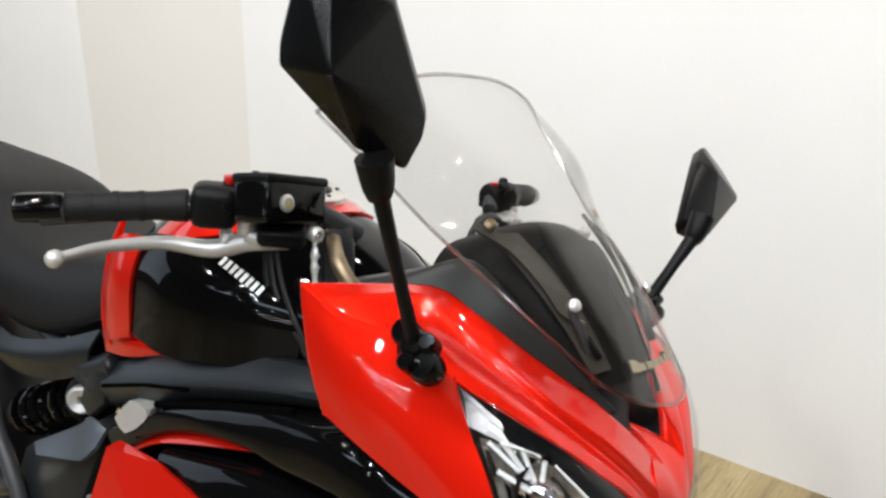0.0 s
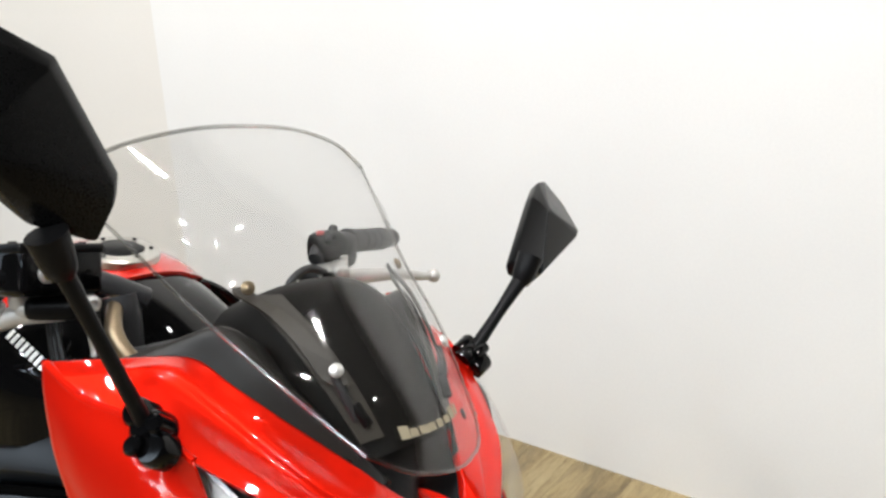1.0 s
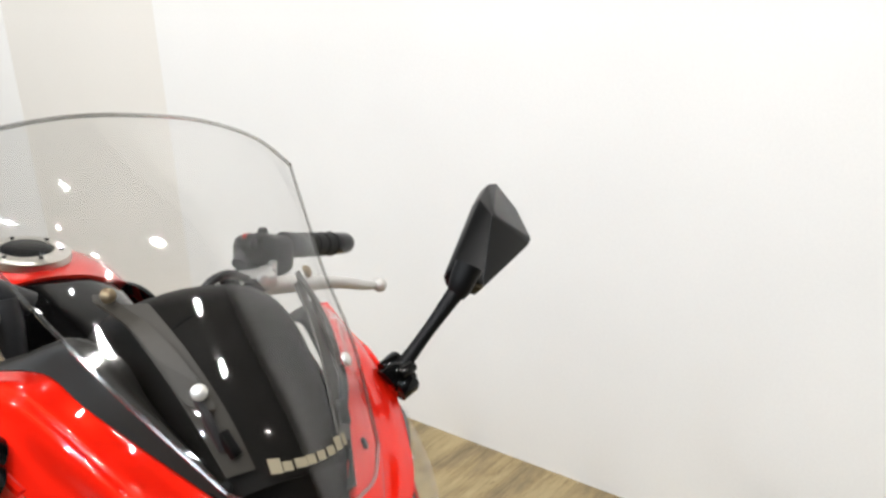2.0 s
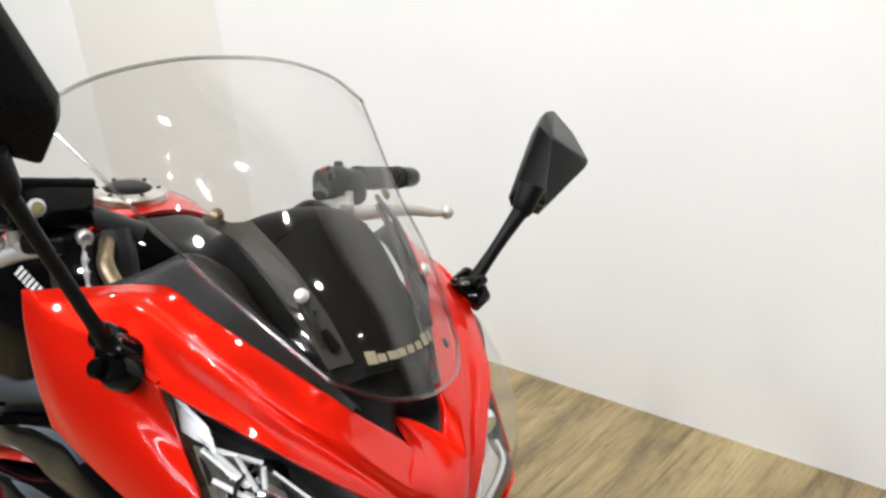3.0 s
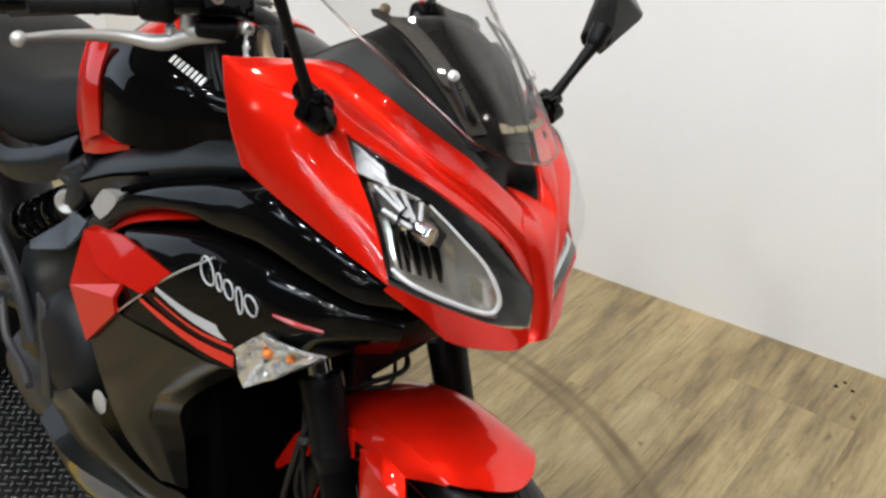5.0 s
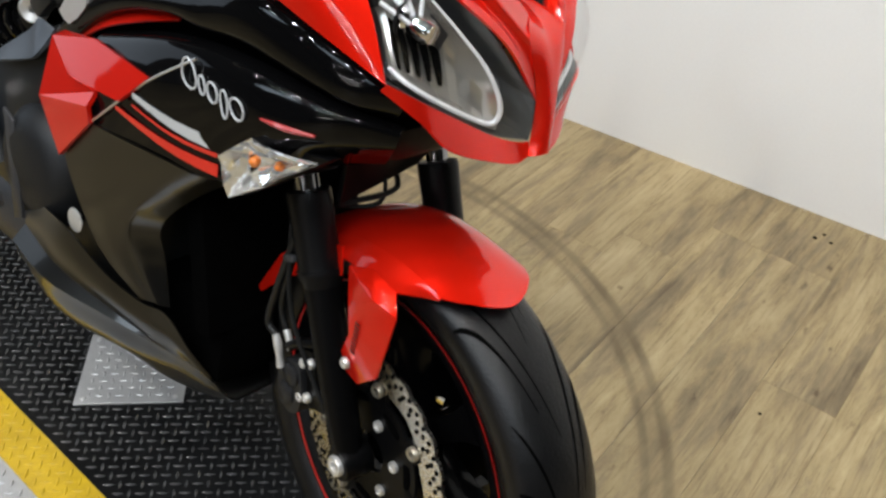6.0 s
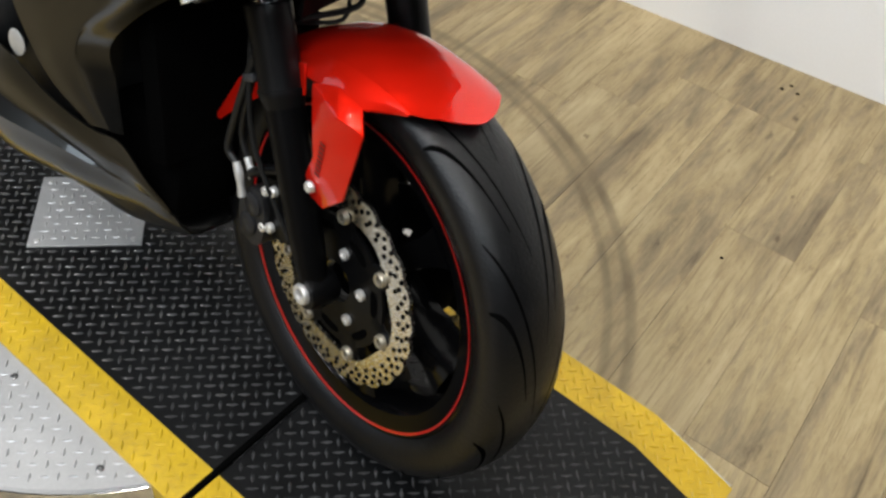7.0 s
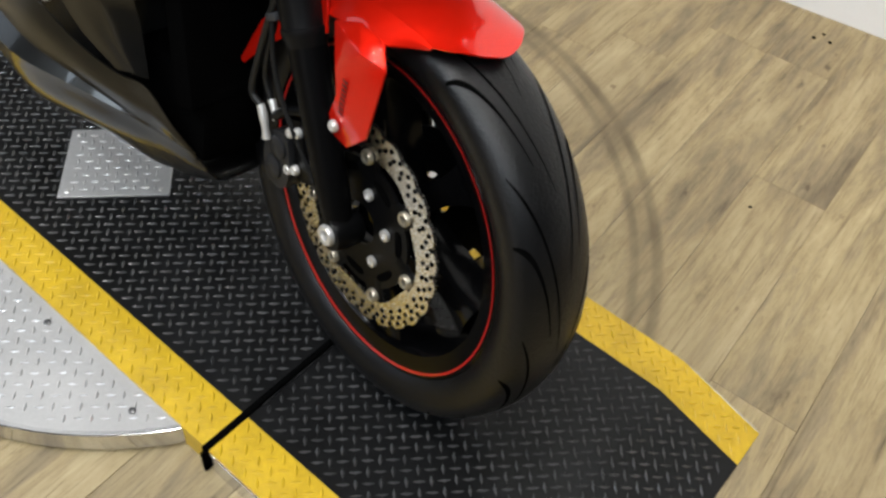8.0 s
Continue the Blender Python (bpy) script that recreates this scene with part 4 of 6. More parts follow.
for s in (-1, 1):
    gp = [[(-0.238, -0.165, 0.990), (-0.205, -0.128, 1.012), (-0.190, -0.10, 1.010)], [(-0.180, -0.137, 1.005), (-0.165, -0.118, 1.034), (-0.150, -0.09, 1.020)], [(-0.135, -0.125, 0.992), (-0.125, -0.108, 1.012), (-0.110, -0.085, 0.995)],
          [(-0.095, -0.100, 0.969), (-0.086, -0.088, 0.985), (-0.078, -0.074, 0.972)], [(-0.061, -0.078, 0.950), (-0.052, -0.070, 0.958), (-0.045, -0.062, 0.950)], [(-0.020, -0.053, 0.927), (-0.018, -0.048, 0.930), (-0.02, -0.042, 0.926)]]
    part("inner_panel", patch([[(x, -s * y, z) for x, y, z in r] for r in gp], 5, 4), INNER_GREY, bike, "satin dark grey inner fairing panel")
    part("recess_panel", patch([[(-0.245, s * 0.150, 0.985), (-0.240, s * 0.110, 0.968), (-0.240, s * 0.070, 0.972)], [(-0.170, s * 0.112, 0.990), (-0.165, s * 0.098, 0.972), (-0.160, s * 0.074, 0.968)], [(-0.105, s * 0.092, 0.972), (-0.100, s * 0.084, 0.958), (-0.095, s * 0.066, 0.954)], [(-0.045, s * 0.066, 0.944), (-0.042, s * 0.060, 0.936), (-0.040, s * 0.046, 0.934)]], 4, 4, 0.003), BLACK, bike, "gloss black recess beside the dash cover")
    across = Vector((0.64, -s * 0.76, 0.14))
    strap = []
    for f, w_ in ((-0.10, 0.005), (-0.02, 0.0085), (0.10, 0.0075), (0.40, 0.0085), (0.75, 0.0095), (1.0, 0.0100), (1.10, 0.0065)):
        mid_ = Vector((-0.162, s * 0.0955, 1.062)).lerp(Vector((-0.0725, s * 0.0705, 1.012)), f) + Vector((-0.002, 0, -0.003 + 0.010 * math.sin(math.pi * min(1, max(0, f)))))
        strap.append([mid_ - across * w_, mid_, mid_ + across * w_])
    br = part("screen_bracket", patch(strap, 4, 2, 0.003), BRACKET, bike, "brown-grey flat screen bracket", angle=30)
    part("bracket_panel", patch([[(x0, s * y0, z0), (x1, s * y1, z1)] for x0, y0, z0, x1, y1, z1 in ((-0.165, 0.094, 1.058, -0.145, 0.072, 1.062), (-0.120, 0.084, 1.030, -0.104, 0.062, 1.036), (-0.075, 0.0725, 0.993, -0.064, 0.050, 0.999), (-0.042, 0.062, 0.958, -0.034, 0.042, 0.963))], 4, 2, 0.002), BRACKET, br, "broad brown-grey panel under the bracket")
    part("bracket_clip", box(0.022, 0.010, 0.006, pose(-0.050, s * 0.056, 0.980, 0, 44, -s * 20), 0.0015), PLASTIC, br)
    part("bracket_leg", tube([(-0.074, s * 0.071, 1.010), (-0.063, s * 0.066, 0.995), (-0.052, s * 0.060, 0.975)], (0.003, 0.0045, 0.003), 10, 4), SATIN, br)
    for p in ((-0.071, s * 0.0715, 1.016), (-0.161, s * 0.0965, 1.066)):
        part("screen_screw", lathe([(0.0, 0.005), (0.004, 0.0045), (0.0062, 0.0025), (0.0062, 0.0), (0.0, 0.0)], 14, "X"), STEEL if p[0] > -0.1 else ZINC, br, at=Matrix.Translation(p) @ pose(0, 0, 0, 0, -35, s * 35))

# windscreen
half_screen = [[(-0.024, -0.075, 0.958), (0.002, -0.049, 0.947), (0.013, -0.024, 0.943), (0.018, 0, 0.942)],
               [(-0.108, -0.116, 1.011), (-0.064, -0.075, 1.006), (-0.042, -0.038, 1.004), (-0.034, 0, 1.004)],
               [(-0.188, -0.143, 1.055), (-0.156, -0.105, 1.062), (-0.125, -0.052, 1.066), (-0.113, 0, 1.068)],
               [(-0.248, -0.165, 1.095), (-0.208, -0.115, 1.118), (-0.188, -0.058, 1.124), (-0.178, 0, 1.126)],
               [(-0.312, -0.190, 1.136), (-0.303, -0.135, 1.165), (-0.294, -0.066, 1.182), (-0.290, 0, 1.186)]]
screen = part("windscreen", patch(both(half_screen), 6, 5, 0.003), SCREEN, bike, "clear acrylic windscreen", angle=70)
top_edge = spline(both(half_screen)[-1], 5)
side_edges = [spline([r[0] for r in half_screen], 6), spline([(r[0][0], -r[0][1], r[0][2]) for r in half_screen], 6)]
EDGE = clear("screen_edge", (0.74, 0.74, 0.73), 0.16, 0.12)
part("screen_edge", tube(top_edge, 0.0022, 6, 1), EDGE, screen, "polished screen edge")
for e in side_edges:
    part("screen_edge", tube(e, 0.0018, 6, 1), EDGE, screen)
part("screen_edge", tube(spline(both(half_screen)[0], 5), 0.0018, 6, 1), EDGE, screen)
for s in (-1, 1):
    part("screen_bolt", lathe([(0.0, 0.004), (0.005, 0.003), (0.005, 0.0), (0.0, 0.0)], 12, "X"), PLASTIC, screen, at=Matrix.Translation((-0.034, s * 0.068, 0.955)) @ pose(0, 0, 0, 0, -30, s * 45))
# maker's mark on the screen as plain bars


def screen_at(y, z):
    """The place on the screen's outer face at that side offset and height."""
    cols = []
    for r in both(half_screen):
        line = spline(r, 8)
        cols.append((float(np.interp(y, [q.y for q in line], [q.x for q in line])), y, float(np.interp(y, [q.y for q in line], [q.z for q in line]))))
    line = spline(cols, 12)
    return Vector((float(np.interp(z, [q.z for q in line], [q.x for q in line])), y, z))


for k, (wide, tall) in enumerate(((0.0085, 0.0125), (0.0070, 0.0080), (0.0090, 0.0080), (0.0070, 0.0080), (0.0065, 0.0080), (0.0070, 0.0080), (0.0070, 0.0120), (0.0035, 0.0110))):
    yy = -0.046 + 0.0096 * k
    zz = 0.9680 + 0.0009 * k
    ring_ = [screen_at(yy + a_, zz + b_) + Vector((0.0018, 0, 0.0018)) for a_, b_ in ((0.0, 0.0), (wide, 0.0), (wide, tall * 0.7), (0.0, tall * 0.7))]
    part("maker_mark", slab(ring_, (0.0006, 0, 0.0006)), GOLD_DECAL, screen, "pale gold maker's mark", smooth=False)

# ---- mirrors
def mirror(s, base, foot, rim_pts, apex):
    """Stem from base to foot, and a faceted housing from its rim to its apex."""
    m = part("mirror", tube([base, Vector(base).lerp(foot, 0.5), foot], (0.0068, 0.0058, 0.0070) if s < 0 else (0.0080, 0.0068, 0.0095), 14, 5), PLASTIC, bike, "black mirror on a slim stem")
    rim_pts, ridge = [Vector(p) for p in rim_pts], [Vector(p) for p in apex]
    mid = sum(rim_pts, Vector()) / len(rim_pts)
    out = (rim_pts[1] - rim_pts[0]).cross(rim_pts[2] - rim_pts[1]).normalized()
    if out.dot(ridge[0] - mid) < 0:
        out = -out
    bm = bmesh.new()
    back = [bm.verts.new(p - out * 0.014) for p in rim_pts]
    front = [bm.verts.new(p) for p in rim_pts]
    top = [bm.verts.new(p) for p in ridge]
    near_ = [min(top, key=lambda q: (q.co - p).length) for p in rim_pts]
    n = len(back)
    bm.faces.new(back)
    for i in range(n):
        k = (i + 1) % n
        bm.faces.new((back[i], back[k], front[k], front[i]))
        bm.faces.new((front[i], front[k], near_[k]) + ((near_[i],) if near_[i] is not near_[k] else ()))
    bmesh.ops.recalc_face_normals(bm, faces=bm.faces[:])
    bmesh.ops.bevel(bm, geom=bm.edges[:], offset=0.0018, segments=2, affect="EDGES", profile=0.5)
    part("housing", bm, MIRROR_BLACK, m, "faceted black plastic mirror housing", angle=22)
    part("mirror_glass", slab([mid + (p - mid) * 0.92 - out * 0.0145 for p in rim_pts], -out * 0.002), MIRROR, m, "silvered mirror glass", smooth=False)
    low = Vector(foot)
    part("socket", tube([low - Vector((0, s * 0.003, 0.010)), low, low + Vector((0.0, s * 0.010, 0.022))], (0.0085, 0.0125, 0.015), 14, 3), PLASTIC, m)
    n = Vector((0.10, s * 0.84, 0.53)).normalized()
    root, z_ = Vector(base), 1.0 if s < 0 else 0.76
    part("mount_boot", tube([root - n * 0.016, root - n * 0.004, root + n * 0.004, root + n * 0.010], (0.0175 * z_, 0.0175 * z_, 0.0150 * z_, 0.009 * z_), 20, 2), BLACK, m, "round black rubber mirror boot")
    down = (Vector((0.80, 0, -0.60)) - n * n.dot(Vector((0.80, 0, -0.60)))).normalized()
    part("mount_plate", tube([root + down * 0.019 * z_ - n * 0.014, root + down * 0.019 * z_ + n * 0.003, root + down * 0.019 * z_ + n * 0.007], (0.0150 * z_, 0.0150 * z_, 0.0120 * z_), 18, 1), BLACK, m)
    part("mount_collar", tube([root - down * 0.014 * z_ - n * 0.010, root - down * 0.014 * z_ + n * 0.009, root - down * 0.014 * z_ + n * 0.012], (0.0125 * z_, 0.0125 * z_, 0.0100 * z_), 14, 1), BLACK, m)
    up_ = n.cross(down) * -s
    for off in (down * 0.008 + up_ * 0.013, down * 0.012 - up_ * 0.010):
        part("mount_bolt", tube([root + off * z_ - n * 0.004, root + off * z_ + n * 0.012, root + off * z_ + n * 0.014], (0.0085 * z_, 0.0085 * z_, 0.0065 * z_), 12, 1), BLACK, m)
    return m


mirror(1, (-0.117, 0.192, 0.965), (-0.104, 0.252, 1.050), [(-0.168, 0.370, 1.142), (-0.140, 0.378, 1.118), (-0.108, 0.370, 1.092), (-0.105, 0.362, 1.086), (-0.114, 0.304, 1.040), (-0.124, 0.266, 1.052), (-0.128, 0.264, 1.062), (-0.155, 0.328, 1.128), (-0.164, 0.350, 1.142)], [(-0.114, 0.301, 1.122), (-0.098, 0.284, 1.050)])
mirror(-1, (-0.140, -0.202, 0.972), (-0.145, -0.277, 1.112), [(-0.190, -0.344, 1.262), (-0.174, -0.331, 1.266), (-0.154, -0.283, 1.242), (-0.142, -0.240, 1.165), (-0.142, -0.240, 1.150), (-0.145, -0.250, 1.124), (-0.160, -0.292, 1.137), (-0.200, -0.3405, 1.187), (-0.200, -0.3425, 1.202)], [(-0.150, -0.339, 1.190)])

# ---- handlebar and controls, in the steering frame
bar = part("handlebar", tube([(-0.335, -0.07, 1.005), (-0.345, -0.12, 1.03), (-0.375, -0.17, 1.034), (-0.483, -0.352, 1.005)], 0.011, 14, 6), SATIN, bike, "dark grey tubular handlebar", at=STEER)
part("handlebar", tube([(-0.360, 0.150, 1.008), (-0.375, 0.17, 1.018), (-0.420, 0.25, 1.006), (-0.483, 0.352, 0.977)], 0.0095, 14, 6), SATIN, bike, "dark grey tubular handlebar", at=STEER)


def on_bar(y, dx=0.0, dz=0.0):
    f = (abs(y) - 0.17) / 0.202
    low = 0.012 + 0.018 * f if y > 0 else -0.008 * f
    return Vector((-0.375 - 0.12 * f + dx, y, 1.034 - 0.032 * f + dz - low))


for s in (-1, 1):
    grip = part("grip", tube([on_bar(s * y) for y in (0.230, 0.234, 0.258, 0.282, 0.306, 0.327, 0.331)], (0.0155, 0.0170, 0.0148, 0.0150, 0.0148, 0.0150, 0.0165), 20, 4), GRIP, bike, "black ribbed rubber grip", at=STEER)
    for k in range(4):
        part("grip_rib", tube([on_bar(s * (0.246 + 0.021 * k)), on_bar(s * (0.251 + 0.021 * k))], 0.0158, 18, 1), GRIP, grip)
    part("bar_end_weight", tube([on_bar(s * y) for y in (0.334, 0.337, 0.369, 0.373)], (0.0115, 0.0145, 0.0145, 0.0105), 20, 3), BLACK, bike, "gloss black bar-end weight", at=STEER)
    house = part("switch_housing", box(0.042, 0.048, 0.046, Matrix.Translation(on_bar(s * 0.208, 0, -0.012 if s > 0 else 0)) @ pose(0, 0, 0, 0, 0, s * -59 + 90 * s), 0.012, seg=3), FORK_BLACK if s > 0 else PLASTIC, bike, "black switch housing", at=STEER)
    part("switch_button", box(0.014, 0.016, 0.010, Matrix.Translation(on_bar(s * 0.190, -0.01, 0.024 if s < 0 else 0.008)), 0.003), RED_DECAL if s < 0 else PLASTIC, house)
    part("switch_button", box(0.012, 0.014, 0.012, Matrix.Translation(on_bar(s * 0.205, 0.018, 0.006 if s < 0 else -0.008)), 0.003), PLASTIC, house)
    part("switch_button", box(0.018, 0.020, 0.012, Matrix.Translation(on_bar(s * 0.200, -0.018, 0.012 if s < 0 else -0.006)), 0.004), GRIP, house)
    bend = [(-0.345, -0.150, 1.000), (-0.380, -0.178, 0.992), (-0.402, -0.205, 0.980), (-0.424, -0.25, 0.984), (-0.426, -0.31, 0.985), (-0.407, -0.357, 0.987)] if s < 0 else \
        [(-0.345, 0.150, 0.986), (-0.352, 0.178, 0.982), (-0.347, 0.21, 0.982), (-0.335, 0.258, 0.981), (-0.338, 0.298, 0.971), (-0.342, 0.318, 0.967)]
    lever = part("lever", tube(bend, (0.008, 0.0105, 0.0100, 0.0076, 0.0062, 0.0048), 12, 5), LEVER, bike, "satin silver lever with a ball end", at=STEER)
    ball = bmesh.new()
    bmesh.ops.create_uvsphere(ball, u_segments=16, v_segments=10, radius=0.0092)
    part("lever_ball", ball, LEVER, lever, at=Matrix.Translation((-0.404, -0.3645, 0.9865) if s < 0 else (-0.3436, 0.3265, 0.9655)))
    part("lever_adjuster", lathe([(0.0, 0.0), (0.010, 0.0), (0.011, 0.006), (0.010, 0.018), (0.0, 0.020)], 12, "Z"), LEVER, lever, at=Matrix.Translation((-0.378, -0.180, 1.002) if s < 0 else (-0.352, 0.180, 0.986)))
    part("lever_perch", box(0.044, 0.050, 0.022, pose(-0.352, s * 0.155, 1.008 if s < 0 else 0.990, 0, 0, s * 30), 0.008, seg=3), PLASTIC, bike, at=STEER)

tank_turn = pose(-0.350, -0.160, 1.043, -11, -14, 16)
res = part("brake_reservoir", box(0.050, 0.088, 0.046, tank_turn, 0.007, seg=3), BLACK, bike, "black front brake fluid reservoir with sight glass", at=STEER)
part("reservoir_cap", box(0.0515, 0.0895, 0.010, tank_turn @ Matrix.Translation((0, 0, 0.022)), 0.0036, seg=3), PLASTIC, res)
for dy in (-0.036, 0.036):
    part("cap_screw", lathe([(0, 0), (0.004, 0), (0.004, 0.002), (0, 0.002)], 10, "Z"), PLASTIC, res, at=tank_turn @ Matrix.Translation((0, dy, 0.0268)))
part("sight_glass", lathe([(0.0, 0.0035), (0.0055, 0.003), (0.0060, 0.0), (0.0, 0.0)], 18, "X"), SIGHT, res, "round amber fluid sight glass", at=tank_turn @ Matrix.Translation((0.0250, -0.018, -0.002)))
part("sight_bezel", lathe([(0.0060, 0.0), (0.0090, 0.0), (0.0090, 0.0025), (0.0060, 0.004)], 20, "X", close=True), STEEL, res, at=tank_turn @ Matrix.Translation((0.0250, -0.018, -0.002)))
part("banjo_bolt", lathe([(0, 0), (0.0085, 0), (0.0085, 0.010), (0.006, 0.013), (0.004, 0.013), (0.0035, 0.008), (0, 0.008)], 12, "X"), STEEL, bike, "steel banjo bolt", at=STEER @ Matrix.Translation((-0.335, -0.128, 1.012)))
part("front_brake_hose", tube([(-0.325, -0.126, 1.005), (-0.318, -0.128, 0.975), (-0.300, -0.120, 0.93), (-0.27, -0.10, 0.86), (-0.22, -0.09, 0.72)], 0.0052, 8, 5), GRIP, bike, at=STEER)
part("hose_end", tube([(-0.327, -0.127, 1.008), (-0.325, -0.128, 1.000), (-0.323, -0.1295, 0.991), (-0.3215, -0.130, 0.985), (-0.320, -0.130, 0.979), (-0.318, -0.130, 0.971), (-0.316, -0.130, 0.962)], (0.0060, 0.0044, 0.0060, 0.0046, 0.0058, 0.0046, 0.0050), 12, 2), STEEL, bike, "steel hose end", at=STEER)
for k, off in enumerate((0.0, 0.012, 0.022)):
    part("cable", tube([(-0.375 - off, -0.150, 1.000), (-0.345 - off, -0.150, 0.945 - off), (-0.300, -0.140 + off * 0.5, 0.890 - off), (-0.26, -0.115, 0.84)], 0.0030, 8, 5), CABLE, bike, at=STEER)
# switches and clutch perch on the left bar
block = part("switch_block", loft([[(-0.372 + dx, 0.176 + t_, 1.018 + dz) for dx, dz in ((-0.016 * k_, -0.015 * k_), (0.010 * k_, -0.016 * k_), (0.017 * k_, -0.002), (0.012 * k_, 0.015 * k_), (-0.010 * k_, 0.017 * k_), (-0.018 * k_, 0.004))] for t_, k_ in ((-0.022, 0.75), (-0.016, 1.0), (0.012, 1.05), (0.020, 0.85))], 2, 3), FORK_BLACK, bike, "black switch block", at=STEER)
part("thumb_switch", box(0.010, 0.014, 0.010, pose(-0.362, 0.172, 1.035, 0, 20, -20), 0.003, seg=3), FORK_BLACK, block)
part("thumb_switch", lathe([(0.0, 0.0), (0.006, 0.0), (0.006, 0.005), (0.004, 0.008), (0.0, 0.008)], 14, "Z"), FORK_BLACK, block, at=Matrix.Translation((-0.378, 0.186, 1.034)))
part("thumb_switch", box(0.010, 0.010, 0.006, pose(-0.372, 0.164, 1.036, 0, 0, -30), 0.002), RED_DECAL, block, "small red switch")
part("choke_lever", tube([(-0.356, 0.164, 1.030), (-0.344, 0.158, 1.040), (-0.338, 0.150, 1.046)], (0.0040, 0.0030, 0.0042), 10, 3), FORK_BLACK, block)
part("clutch_perch", loft([[(-0.345 + dx, 0.158 + t_, 0.994 + dz) for dx, dz in ((-0.013, -0.009), (0.011, -0.008), (0.013, 0.007), (-0.011, 0.009))] for t_ in (-0.020, 0.0, 0.022)], 3, 3), LEVER, bike, "silver clutch lever perch", at=STEER)
part("perch_bolt", lathe([(0.0, 0.0), (0.006, 0.0), (0.006, 0.006), (0.0, 0.008)], 10, "X"), STEEL, bike, at=STEER @ Matrix.Translation((-0.330, 0.162, 1.000)))
part("perch_bolt", lathe([(0.0, 0.0), (0.005, 0.0), (0.005, 0.006), (0.0, 0.007)], 10, "Z"), STEEL, bike, at=STEER @ Matrix.Translation((-0.352, 0.186, 1.004)))
part("clutch_cable", tube([(-0.338, 0.150, 0.998), (-0.325, 0.118, 1.012), (-0.322, 0.092, 1.000), (-0.325, 0.085, 0.965), (-0.315, 0.080, 0.92)], 0.0048, 10, 5), SATIN, bike, "grey clutch cable loop", at=STEER)
part("adjuster_barrel", lathe([(0.0, 0.0), (0.0068, 0.0), (0.0074, 0.003), (0.0062, 0.005), (0.0074, 0.007), (0.0062, 0.009), (0.0074, 0.011), (0.0050, 0.015), (0.0, 0.016)], 16, "Z"), LEVER, bike, "knurled lever adjuster", at=STEER @ Matrix.Translation((-0.392, -0.196, 0.990)))
part("lever_pivot", box(0.034, 0.026, 0.012, pose(-0.366, -0.168, 1.000, 0, 0, 30), 0.004, seg=3), LEVER, bike, "silver lever pivot", at=STEER)
for s in (-1,):
    part("bar_riser", tube([(-0.325, s * 0.095, 0.93), (-0.332, s * 0.096, 0.99), (-0.338, s * 0.097, 1.012 if s < 0 else 0.985)], 0.018, 14, 3), SATIN, bike, at=STEER)
part("top_clamp", box(0.085, 0.22, 0.03, pose(-0.318, 0, 0.945, 0, -RAKE, 0), 0.01), SATIN, bike, at=STEER)
part("clip_tube", tube([(-0.338, -0.100, 1.010), (-0.300, -0.118, 0.992), (-0.275, -0.112, 0.970), (-0.262, -0.09, 0.95)], 0.0085, 12, 5), ZINC, bike, "brown plated conduit tube", at=STEER)

# ---- tank
def ring(x, pts):
    return [(x, y, z) for y, z in pts] + [(x, -y, z) for y, z in reversed(pts[:-1] if pts[-1][0] == 0 else pts)]


tank_secs = [ring(-0.315, [(0.05, 0.88), (0.075, 0.91), (0.045, 0.945), (0.0, 0.955)]),
             ring(-0.37, [(0.09, 0.85), (0.115, 0.90), (0.055, 0.965), (0.0, 0.978)]),
             ring(-0.46, [(0.11, 0.83), (0.145, 0.89), (0.070, 0.976), (0.0, 0.997)]),
             ring(-0.55, [(0.11, 0.80), (0.150, 0.868), (0.098, 0.968), (0.0, 0.999)]),
             ring(-0.64, [(0.11, 0.775), (0.142, 0.830), (0.098, 0.935), (0.0, 0.972)]),
             ring(-0.72, [(0.09, 0.76), (0.112, 0.800), (0.080, 0.880), (0.0, 0.912)])]
tank = part("fuel_tank", loft(tank_secs, 5, 4), BLACK, bike, "red and black gloss fuel tank")
part("tank_top", patch(both([[(-0.440, -0.060, 0.984), (-0.434, -0.034, 0.9930), (-0.430, 0, 0.9970)], [(-0.485, -0.108, 0.962), (-0.485, -0.066, 0.9910), (-0.485, 0, 1.0055)], [(-0.55, -0.136, 0.936), (-0.55, -0.094, 0.977), (-0.55, 0, 1.0050)], [(-0.64, -0.131, 0.892), (-0.64, -0.084, 0.943), (-0.64, 0, 0.9765)], [(-0.715, -0.102, 0.836), (-0.72, -0.062, 0.888), (-0.722, 0, 0.916)]]), 5, 4, 0.004), RED, tank, "red gloss tank top")
for mir in (False, True):
    part("tank_flank", patch([[(-0.602, -0.158, 0.925), (-0.600, -0.171, 0.872), (-0.594, -0.168, 0.800)], [(-0.640, -0.160, 0.917), (-0.640, -0.170, 0.855), (-0.635, -0.164, 0.780)], [(-0.678, -0.148, 0.892), (-0.678, -0.158, 0.832), (-0.672, -0.152, 0.765)]], 4, 4, 0.004, mirror=mir), RED, tank, "red rear flank of the tank")
    part("tank_side", patch([[(-0.606, -0.146, 0.928), (-0.603, -0.165, 0.882), (-0.595, -0.166, 0.806)], [(-0.52, -0.146, 0.944), (-0.52, -0.175, 0.896), (-0.52, -0.173, 0.808)], [(-0.42, -0.120, 0.946), (-0.42, -0.160, 0.910), (-0.42, -0.161, 0.832)], [(-0.345, -0.085, 0.932), (-0.342, -0.126, 0.914), (-0.345, -0.131, 0.858)]], 5, 5, 0.004, mirror=mir), BLACK, tank, "gloss black tank side panel")
